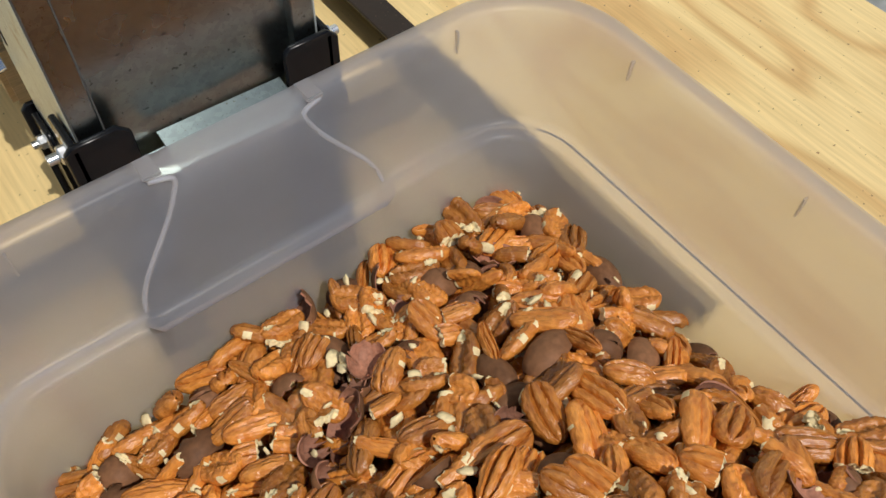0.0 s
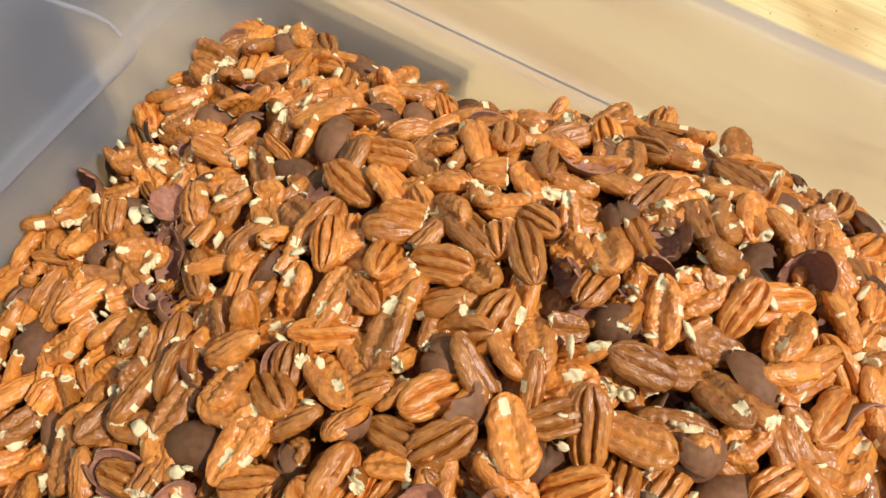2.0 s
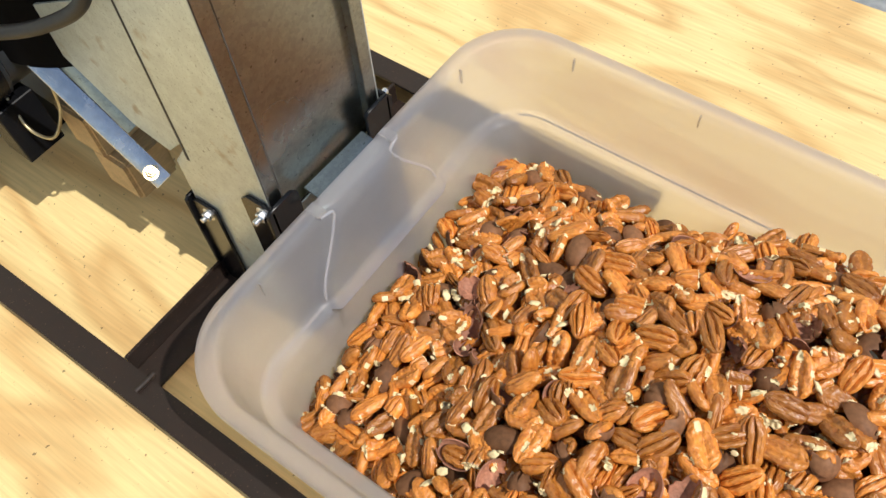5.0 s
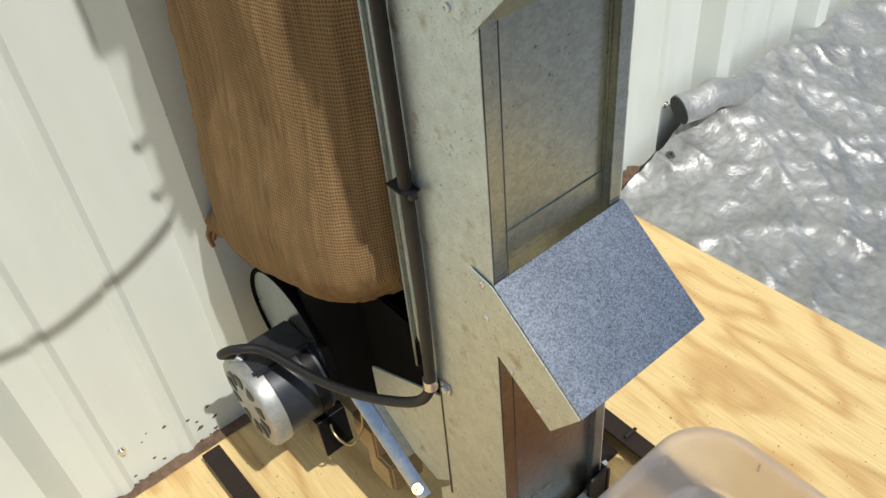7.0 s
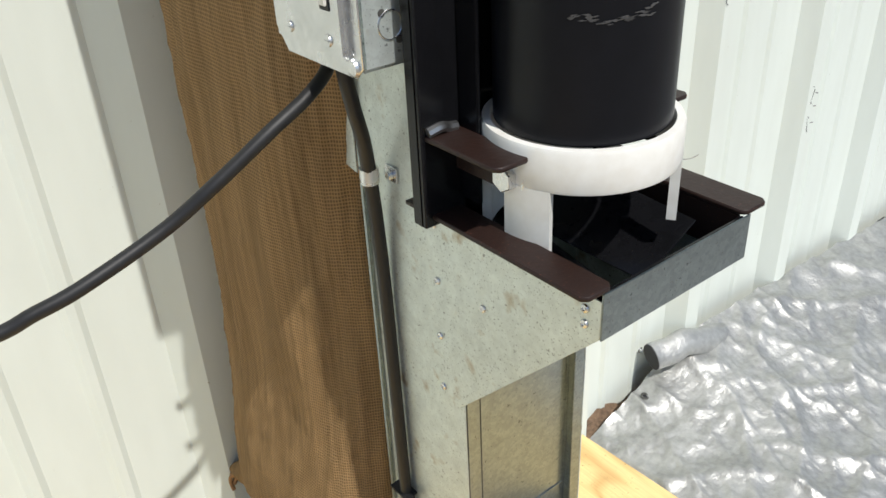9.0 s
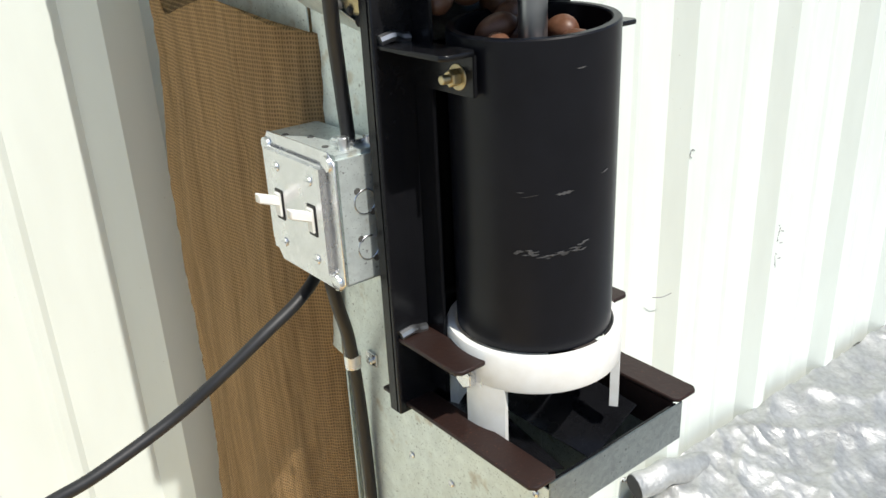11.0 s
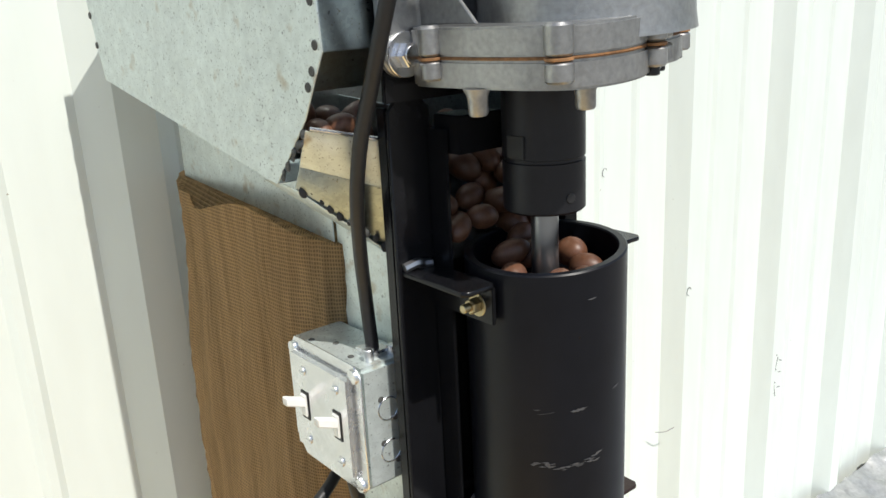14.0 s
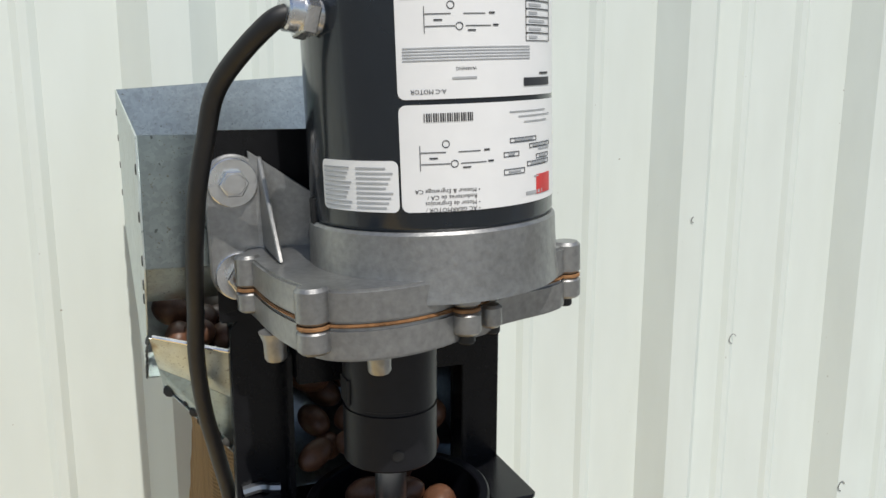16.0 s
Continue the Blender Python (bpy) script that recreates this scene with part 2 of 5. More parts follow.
M = {
    "ground": material("dry_ground", (0.26, 0.245, 0.215), 0.95, spread=0.4, coarse=2, fine=40, bump=0.5, depth=0.01),
    "wall": material("painted_steel_siding", (0.685, 0.735, 0.69), 0.5, spread=0.05, coarse=2.5, fine=25, bump=0.03, tint=(0.645, 0.69, 0.64), stretch=(1, 1, 0.25)),
    "dirt": material("dirt", (0.17, 0.11, 0.07), 0.95, spread=0.5, coarse=25, fine=120, bump=0.9, depth=0.004),
    "mark": material("dark_scuff", (0.07, 0.07, 0.065), 0.8),
    "scuff": material("grey_scuff", (0.22, 0.22, 0.22), 0.7),
    "faint": material("faint_scuff", (0.060, 0.060, 0.062), 0.6, spread=0.9, coarse=60, fine=300, tint=(0.012, 0.012, 0.012)),
    "ply": plywood_material(),
    "ply_edge": material("plywood_edge", (0.55, 0.38, 0.19), 0.8, spread=0.35, coarse=12, fine=120, stretch=(1, 1, 12)),
    "lumber": material("lumber", (0.60, 0.42, 0.21), 0.75, spread=0.3, stretch=(1, 8, 8)),
    "galv": galvanised("galvanised_sheet"),
    "galv_blue": galvanised("bright_spangled_sheet", (0.42, 0.46, 0.50), 0.30, 0.42, 850.0),
    "galv_dull": galvanised("weathered_sheet", (0.64, 0.70, 0.68), 0.42, 0.06, 300.0, 0.6),
    "zinc": material("zinc_plated_steel", (0.72, 0.73, 0.74), 0.25, 0.95, spread=0.15, coarse=40, fine=200),
    "brass": material("yellow_zinc", (0.50, 0.42, 0.25), 0.35, 0.9, spread=0.3, coarse=60, fine=200),
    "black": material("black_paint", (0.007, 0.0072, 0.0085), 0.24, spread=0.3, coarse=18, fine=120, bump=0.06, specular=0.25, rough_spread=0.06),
    "rail": material("worn_black_steel", (0.016, 0.012, 0.010), 0.42, spread=0.5, coarse=22, fine=120, tint=(0.028, 0.017, 0.013), bump=0.2, specular=0.25),
    "rust": material("rusty_black_steel", (0.016, 0.010, 0.009), 0.42, spread=0.6, coarse=30, fine=260, tint=(0.024, 0.011, 0.008), bump=0.25, specular=0.3),
    "pipe": material("black_plastic_pipe", (0.0055, 0.006, 0.0085), 0.34, specular=0.22, spread=0.25, coarse=12, fine=60, bump=0.03, rough_spread=0.06),
    "white": material("white_plastic", (0.80, 0.80, 0.77), 0.4, spread=0.06, coarse=15, fine=90, bump=0.05, tint=(0.72, 0.70, 0.64)),
    "cast": material("cast_aluminium", (0.36, 0.36, 0.355), 0.40, 0.85, spread=0.25, coarse=30, fine=260, bump=0.25),
    "gasket": material("rusty_gasket", (0.30, 0.15, 0.06), 0.7, spread=0.5, coarse=120, fine=400),
    "navy": material("dark_blue_enamel", (0.012, 0.018, 0.026), 0.22, spread=0.15, coarse=10, fine=60, bump=0.02, coat=0.3),
    "motor_grey": material("grey_motor_steel", (0.035, 0.040, 0.047), 0.36, 0.3, spread=0.3, coarse=20, fine=100),
    "motor_cap": material("motor_end_cap", (0.42, 0.43, 0.41), 0.45, 0.6, spread=0.25, coarse=30, fine=160),
    "label": material("label_paper", (0.80, 0.80, 0.79), 0.35, spread=0.04, bump=0.0),
    "ink": material("black_ink", (0.03, 0.03, 0.035), 0.5),
    "grey_ink": material("grey_ink", (0.42, 0.43, 0.44), 0.5),
    "red": material("red_ink", (0.62, 0.03, 0.03), 0.4),
    "plate": material("glossy_dark_plate", (0.17, 0.185, 0.18), 0.26, 0.9, spread=0.15, coarse=6, fine=60, bump=0.02, rough_spread=0.05),
    "rubber": material("black_rubber", (0.011, 0.011, 0.012), 0.5, spread=0.3, coarse=40, fine=200, bump=0.1),
    "burlap": burlap_material(),
    "twine": material("twine", (0.33, 0.18, 0.08), 0.9, spread=0.4, coarse=80, fine=300),
    "plastic": frosted_plastic(),
    "bead": frosted_plastic("thick_frosted_plastic", 0.42, 0.50),
    "matte": material("matte_black", (0.004, 0.004, 0.0045), 0.8, specular=0.05),
    "tarp": material("silver_tarp", (0.42, 0.425, 0.415), 0.47, 0.66, spread=0.30, coarse=12, fine=75, bump=0.55, depth=0.004, rough_spread=0.10),
    "tarp_hollow": material("tarp_hollow_black", (0.02, 0.02, 0.022), 0.5),
    "shaft": material("steel_shaft", (0.34, 0.35, 0.36), 0.32, 0.95, spread=0.12, stretch=(1, 1, 0.1)),
    "coupler": material("dark_coupler", (0.013, 0.013, 0.016), 0.42, 0.4, spread=0.2, coarse=30, fine=150),
    "nut": material("pecan_kernel", (0.61, 0.240, 0.042), 0.25, spread=0.26, coarse=140, fine=480, bump=0.9, depth=0.0016, tint=(0.36, 0.100, 0.015), specular=0.7, per_object=0.40, stretch=(0.40, 1, 1), rough_spread=0.08),
    "flesh": material("pecan_flesh", (0.84, 0.68, 0.38), 0.6, spread=0.2, coarse=150, fine=500, bump=0.5),
    "shell": material("pecan_shell", (0.19, 0.088, 0.042), 0.55, specular=0.15, spread=0.35, coarse=60, fine=260, bump=0.3, per_object=0.35),
    "husk": material("shell_lining", (0.34, 0.150, 0.090), 0.6, specular=0.3, spread=0.4, coarse=120, fine=400, bump=0.8, per_object=0.35),
    "fresh": material("whole_pecan", (0.115, 0.050, 0.026), 0.45, spread=0.35, coarse=60, fine=300, bump=0.2, per_object=0.25),
}

speckle(M["rust"], (0.13, 0.052, 0.032), 700, 0.66, 0.72)
speckle(M["rail"], (0.09, 0.05, 0.035), 380, 0.66, 0.72)
speckle(M["galv_dull"], (0.24, 0.27, 0.26), 620, 0.63, 0.69)
speckle(M["galv_dull"], (0.36, 0.29, 0.19), 45, 0.62, 0.80)
speckle(M["galv"], (0.22, 0.21, 0.17), 700, 0.64, 0.70)
speckle(M["ply"], (0.34, 0.20, 0.09), 130, 0.70, 0.74)
speckle(M["wall"], (0.36, 0.33, 0.27), 160, 0.76, 0.79)


# ---- building helpers ----
def to_mesh(name, bm, mats, smooth=None):
    mesh = bpy.data.meshes.new(name)
    bmesh.ops.recalc_face_normals(bm, faces=bm.faces[:])
    if smooth is not None:
        for f in bm.faces:
            f.smooth = True
        for e in bm.edges:
            e.smooth = len(e.link_faces) == 2 and e.calc_face_angle(0) < radians(smooth)
    bm.to_mesh(mesh)
    bm.free()
    for m in mats if isinstance(mats, (list, tuple)) else [mats]:
        mesh.materials.append(m)
    return mesh


def thing(name, at, label, category, group="", kind=""):
    ob = new(name)
    ob.empty_display_size = 0.05
    ob.matrix_basis = Matrix.Translation(at)
    return tagged(ob, label, category, group, kind)


def base_of(ob):
    p = Matrix.Identity(4)
    while ob:
        p = ob.matrix_basis @ p if ob.parent is None else ob.matrix_parent_inverse @ ob.matrix_basis @ p
        ob = ob.parent
    return p


def part(name, bm, mat, parent, label="", smooth=35):
    """One mesh, modelled in world coordinates, under a thing or a part."""
    ob = new(name, to_mesh(name, bm, mat, smooth))
    ob.parent = parent
    ob.matrix_parent_inverse = base_of(parent).inverted()
    return tagged(ob, label)


def single(name, bm, mat, label, category, kind="", group="", smooth=35):
    return tagged(new(name, to_mesh(name, bm, mat, smooth)), label, category, group, kind)


def soften(bm, width, segments=2):
    sharp = [e for e in bm.edges if len(e.link_faces) == 2 and e.calc_face_angle(0) > radians(30)]
    if width and sharp:
        bmesh.ops.bevel(bm, geom=sharp, offset=width, segments=segments, affect="EDGES", clamp_overlap=True)
    return bm


def box(x0, x1, y0, y1, z0, z1, bevel=0.0008):
    bm = bmesh.new()
    bmesh.ops.create_cube(bm, size=1)
    bmesh.ops.transform(bm, verts=bm.verts, matrix=Matrix.Translation(((x0 + x1) / 2, (y0 + y1) / 2, (z0 + z1) / 2)) @ Matrix.Diagonal((x1 - x0, y1 - y0, z1 - z0, 1)))
    return soften(bm, bevel)


def slab(points, out, bevel=0.0004):
    """A flat polygon given thickness along the vector out."""
    bm = bmesh.new()
    face = bm.faces.new([bm.verts.new(p) for p in points])
    made = bmesh.ops.extrude_face_region(bm, geom=[face])
    moved = [v for v in made["geom"] if isinstance(v, bmesh.types.BMVert)]
    bmesh.ops.translate(bm, verts=moved, vec=out)
    return soften(bm, bevel, 1)


def prism_x(poly, x0, x1, bevel=0.0008):
    """A (y, z) outline drawn out along x."""
    return slab([(x0, y, z) for y, z in poly], (x1 - x0, 0, 0), bevel)


def join(*bms):
    out = bmesh.new()
    for bm in bms:
        mesh = bpy.data.meshes.new("joined")
        bm.to_mesh(mesh)
        bm.free()
        out.from_mesh(mesh)
        bpy.data.meshes.remove(mesh)
    return out


def lathe(profile, at, axis=(0, 0, 1), seg=40, closed=False):
    """Profile rows (radius, height) turned round the axis; closed joins the last row to the first."""
    bm = bmesh.new()
    turn = Vector((0, 0, 1)).rotation_difference(Vector(axis).normalized()).to_matrix().to_4x4()
    place = Matrix.Translation(at) @ turn
    rings = []
    for r, h in profile:
        if r < 1e-6:
            rings.append([bm.verts.new(place @ Vector((0, 0, h)))])
        else:
            rings.append([bm.verts.new(place @ Vector((r * math.cos(6.283185 * k / seg), r * math.sin(6.283185 * k / seg), h))) for k in range(seg)])
    pairs = list(zip(rings, rings[1:])) + ([(rings[-1], rings[0])] if closed else [])
    for a, b in pairs:
        for k in range(seg):
            j = (k + 1) % seg
            if len(a) == 1 and len(b) == 1:
                continue
            if len(a) == 1:
                bm.faces.new((a[0], b[k], b[j]))
            elif len(b) == 1:
                bm.faces.new((a[k], a[j], b[0]))
            else:
                bm.faces.new((a[k], a[j], b[j], b[k]))
    return bm


def rod(p0, p1, r, seg=20, bevel=0.0006):
    d = Vector(p1) - Vector(p0)
    h = d.length
    b = min(bevel, r * 0.4, h * 0.3)
    return lathe([(0, 0), (r - b, 0), (r, b), (r, h - b), (r - b, h), (0, h)], p0, d, seg)


def hexagon(p0, p1, r):
    return rod(p0, p1, r, 6, 0.0008)


def smooth_path(points, per=10):
    pts = [Vector(p).to_3d() for p in points]
    pts = [2 * pts[0] - pts[1]] + pts + [2 * pts[-1] - pts[-2]]
    out = []
    for a, b, c, d in zip(pts, pts[1:], pts[2:], pts[3:]):
        for k in range(per):
            t = k / per
            out.append(0.5 * ((2 * b) + (c - a) * t + (2 * a - 5 * b + 4 * c - d) * t * t + (3 * b - a - 3 * c + d) * t ** 3))
    return out + [pts[-2]]


def sweep(points, r, seg=12, per=10, flat=1.0):
    """A round strand along a smooth line through the points."""
    line = smooth_path(points, per)
    bm, rings, side = bmesh.new(), [], None
    for k, p in enumerate(line):
        d = (line[min(k + 1, len(line) - 1)] - line[max(k - 1, 0)]).normalized()
        if side is None:
            side = d.orthogonal().normalized()
        side = (side - d * side.dot(d)).normalized()
        up = d.cross(side)
        rings.append([bm.verts.new(p + r * (math.cos(6.283185 * j / seg) * side + flat * math.sin(6.283185 * j / seg) * up)) for j in range(seg)])
    for a, b in zip(rings, rings[1:]):
        for j in range(seg):
            bm.faces.new((a[j], a[(j + 1) % seg], b[(j + 1) % seg], b[j]))
    bm.faces.new(rings[0][::-1])
    bm.faces.new(rings[-1])
    return bm


def grid(rows):
    bm = bmesh.new()
    vs = [[bm.verts.new(p) for p in row] for row in rows]
    for a, b in zip(vs, vs[1:]):
        for k in range(len(a) - 1):
            bm.faces.new((a[k], a[k + 1], b[k + 1], b[k]))
    return bm


def wob(x, y=0.0, z=0.0, s=1.0):
    return noise.noise(Vector((x * s, y * s, z * s)))


# ---- ground, wall, table, tarp ----
WALL = 0.645
single("ground", grid([[(x, y, -0.80) for x in (-400, -20, -3, 3, 20, 400)] for y in (-400, -20, -3, 3, 20, 400)]),
       M["ground"], "bare dry ground around the work table", "ground", "structure")


def build_wall():
    pitch, first = 0.3505, -0.066
    prof = []
    for k in range(-9, 12):
        o = first + k * pitch
        prof += [(o, WALL), (o + 0.031, WALL - 0.034), (o + 0.074, WALL - 0.034), (o + 0.106, WALL)]
        for c in (0.157, 0.256):
            prof += [(o + c - 0.013, WALL), (o + c - 0.005, WALL - 0.005), (o + c + 0.005, WALL - 0.005), (o + c + 0.013, WALL)]
    front = [[(x, y, z) for x, y in prof] for z in (-0.80, 0.0, 0.8, 1.6, 2.9)]
    bm = grid(front)
    back = bmesh.ops.extrude_face_region(bm, geom=bm.faces[:])
    bmesh.ops.translate(bm, verts=[v for v in back["geom"] if isinstance(v, bmesh.types.BMVert)], vec=(0, 0.05, 0))
    return single("wall_north", bm, M["wall"], "white ribbed steel siding of a shed, sunlit with scuffs", "wall", "structure", smooth=20)


wall = build_wall()
MARKS = ((0.80, 1.1046, 0.006, 0.011), (1.024, 0.830, 0.0355, 0.012), (0.690, 1.303, 0.0355, 0.006))
DENT, CREASE = (1.376, 0.480), (0.967, 0.540)
random.seed(4)
for x, z, proud, size in MARKS:
    y = WALL - proud
    ring = [(x + size * 0.5 * math.cos(a) * (1 + 0.3 * random.random()), y, z + size * 0.7 * math.sin(a)) for a in np.linspace(random.random() * 2, 4.6, 8)]
    part("scuff", sweep(ring, 0.0006, 6, 4), M["scuff" if z > 1.0 else "mark"], wall)
for k in range(7):
    z = DENT[1] + 0.016 * k + random.uniform(-0.005, 0.005)
    part("dent", sweep([(DENT[0] - 0.012, WALL - 0.026, z), (DENT[0], WALL - 0.030, z + random.uniform(-.008, .008)), (DENT[0] + 0.010 + 0.02 * (k % 2), WALL - 0.0345, z - 0.004)], 0.0013, 6, 4), M["scuff"], wall)
part("dent", sweep([(DENT[0] + 0.012, WALL - 0.0345, DENT[1] - 0.01), (DENT[0] + 0.004, WALL - 0.033, DENT[1] + 0.04), (DENT[0] + 0.014, WALL - 0.0345, DENT[1] + 0.09)], 0.0008, 6, 4), M["mark"], wall)
part("dent", sweep([(CREASE[0] - 0.02, WALL - 0.02, CREASE[1]), (CREASE[0], WALL - 0.03, CREASE[1] - 0.002), (CREASE[0] + 0.022, WALL - 0.0345, CREASE[1] + 0.001)], 0.0009, 6, 4), M["scuff"], wall)
for x, z in ((-0.24, 0.08), (0.003, 1.585), (0.36, 0.06), (0.91, 0.09)):
    screw = part("screw", lathe([(0, -0.004), (0.007, -0.004), (0.007, -0.002), (0.004, -0.0018), (0.004, 0.004), (0, 0.005)], (x, WALL - 0.002, z), (0, -1, 0), 12), M["zinc"], wall)

# mud splashed up the foot of the siding
random.seed(31)
spots = []
for k in range(70):
    x = random.choice((random.uniform(-0.292, -0.105), random.uniform(-0.64, -0.457), random.uniform(0.06, 0.24)))
    z = 0.004 + 0.085 * random.random() ** 3
    size = random.uniform(0.0008, 0.0034) * (1.3 - z * 6)
    blob = bmesh.new()
    bmesh.ops.create_icosphere(blob, subdivisions=1, radius=size)
    for v in blob.verts:
        v.co = Vector((v.co.x * 1.5, v.co.y * 0.22, v.co.z)) * (1 + 0.8 * wob(v.co.x / size, v.co.z / size, k * 3.7)) + Vector((x, WALL - 0.0005, z))
    spots.append(blob)
part("mud_splash", join(*spots), M["dirt"], wall, "dried brown mud splashes")

table = thing("work_table", (-0.35, 0.05, -0.8), "work table topped with a figured yellow plywood sheet", "table")
part("tabletop", slab([(-1.55, -0.95, -0.019), (0.757, -0.95, -0.019), (0.6965, 0.642, -0.019), (-1.55, 0.642, -0.019)], (0, 0, 0.019), 0.0015), M["ply"], table, "sheet of yellow plywood with wavy grain")
for x in (-1.45, 0.58):
    for y in (-0.85, 0.53):
        part("leg", box(x, x + 0.089, y, y + 0.089, -0.80, -0.109, 0.003), M["lumber"], table)
for y in (-0.85, 0.54):
    part("apron", box(-1.5, 0.66, y, y + 0.038, -0.108, -0.0195, 0.002), M["lumber"], table)

# a line of dirt where the wall meets the tabletop
rows = []
for j in range(5):
    rows.append([(x, WALL - 0.011 + 0.003 * j - 0.006 * (j == 0) * (1 + 1.5 * wob(x, 3, 1, 22)), 0.001 + (0.002 + 0.005 * max(0, wob(x, 7, 2, 9) + 0.25)) * math.sin(j / 4 * 3.14159 * 0.7)) for x in np.linspace(-1.2, 0.69, 320)])
single("dirt_line", grid(rows), M["dirt"], "dark dirt and litter along the foot of the wall", "dirt", "stuff")
rows = [[(x, 0.605 + 0.045 * j / 8, -0.026 + 0.040 * (j / 8) ** 2 * max(0, 1 - abs(x - 0.79) / 0.06) + 0.006 * wob(x, j, 0, 25)) for x in np.linspace(0.70, 0.97, 60)] for j in range(9)]
single("dirt_heap", grid(rows), M["dirt"], "brown leaf litter heaped against the shed wall", "dirt", "stuff")


def tarp_height(x, y):
    back = max(0.0, (y - 0.15) / 0.47)
    rise = 0.115 * back ** 1.6 * min(1, max(0, (x - 0.72) / 0.30)) * (1 - 0.35 * min(1, max(0, (x - 1.3) / 0.8)))
    f = 0.008 * wob(x, y * 0.6, 1.7, 4.5) + 0.004 * wob(x + 0.5 * y, y, 3.1, 10)
    ridge = 0.0
    for k, (dx, dy, scale, amp, power) in enumerate(((0.8, 1.0, 4.5, 0.012, 7), (-0.5, 0.9, 6.5, 0.009, 9), (1.0, -0.3, 9.0, 0.006, 8), (0.3, 1.1, 14.0, 0.004, 7), (-0.9, 0.5, 19.0, 0.0034, 7), (0.7, -0.7, 27.0, 0.0026, 6), (0.2, 1.0, 38.0, 0.0018, 6))):
        u, v = x * dx + y * dy, (y * dx - x * dy) * 0.45
        ridge += amp * (1 - abs(wob(u, v, 8.8 + 3 * k, scale))) ** power
    return -0.032 + rise + (f + 1.1 * ridge) * min(1, max(0.15, (x - 0.69) / 0.05))


def build_tarp():
    xs = np.r_[np.linspace(0.69, 1.4, 200), np.linspace(1.41, 2.9, 120)]
    us = np.linspace(0, 1, 190)
    rows = []
    for u in us:
        row = []
        for x in xs:
            edge = 0.611 + 0.001 * min(1, max(0, (x - 0.80) / 0.1)) - 0.004 * max(0, (0.80 - x) / 0.11) + 0.005 * wob(x, 0, 9, 8)
            y = edge - u * (edge + 0.95)
            z = tarp_height(x, y)
            if x > 0.8 and u < 0.02:
                z -= 0.004 * (0.02 - u) / 0.02
            row.append((x, y, z))
        rows.append(row)
    ob = single("tarp", grid(rows), [M["tarp"]], "wrinkled silver tarpaulin spread beside the plywood", "tarp", smooth=180)
    mod = ob.modifiers.new("thickness", "SOLIDIFY")
    mod.thickness, mod.offset = 0.0012, -1
    return ob


tarp = build_tarp()
gz = tarp_height(0.862, 0.585)
part("grommet", lathe([(0.005, 0), (0.0085, 0), (0.010, 0.001), (0.0085, 0.0022), (0.0055, 0.002)], (0.862, 0.585, gz + 0.001), (0.05, -0.25, 1), 20, True), M["mark"], tarp, "dark metal eyelet")
part("eyelet_hole", rod((0.862, 0.585, gz - 0.0005), (0.862, 0.5849, gz + 0.0016), 0.0052, 16), M["tarp_hollow"], tarp)
hem = [(x, 0.600 - 0.005 * k + 0.003 * (k % 2), tarp_height(x, 0.590) + up) for k, (x, up) in enumerate(((0.893, 0.068), (0.915, 0.060), (0.945, 0.048), (0.985, 0.030), (1.03, 0.010), (1.09, -0.012), (1.16, -0.035)))]
part("hem_roll", sweep(hem, 0.030, 20, 8, 0.55), M["tarp"], tarp, "rolled silver hem by the wall")
# a solid black cap; the shade inside the open roll is put into its colour
end = Vector(hem[0])
part("hem_opening", sweep([end + Vector((-0.0035, 0, 0.0)), end + Vector((0.004, 0, -0.001))], 0.0285, 20, 2, 0.52), M["tarp_hollow"], tarp, "black cap standing for the shaded hollow of the hem")
stack = thing("covered_stack", (1.8, -0.1, -0.8), "plain boarded stack hidden beneath the silver tarpaulin", "stack")
part("block", box(0.80, 2.85, -0.90, 0.50, -0.80, -0.085, 0.01), M["lumber"], stack)

# ---- the pecan cracking machine ----
mach = thing("nut_cracker_machine", (0.075, 0.3, 0.0), "home-made sheet-metal and black steel pecan cracking machine on the plywood table", "machine")
XL, XR, YF, YB = 0.008, 0.146, 0.132, 0.252

# base frame of angle iron
for x0, x1, xo in ((-0.155, -0.127, -0.155), (0.288, 0.316, 0.3125)):
    part("rail", join(box(x0, x1, -0.075, 0.600, 0.0285, 0.0320, 0.0006), box(xo, xo + 0.0035, -0.075, 0.600, 0.0005, 0.0285, 0.0006)), M["rail"], mach, "worn black angle iron rail")
part("crossbar", join(box(-0.126, 0.287, 0.246, 0.2495, 0.0045, 0.0335, 0.0005), box(-0.126, 0.287, 0.214, 0.2455, 0.0045, 0.008, 0.0005)), M["rail"], mach, "black angle iron crossbar")
for x in (-0.14, 0.30):
    part("weld_bead", sweep([(x - 0.004, 0.213, 0.034), (x + 0.006, 0.2125, 0.034), (x + 0.018, 0.213, 0.033)], 0.0028, 8, 5), M["rail"], mach)

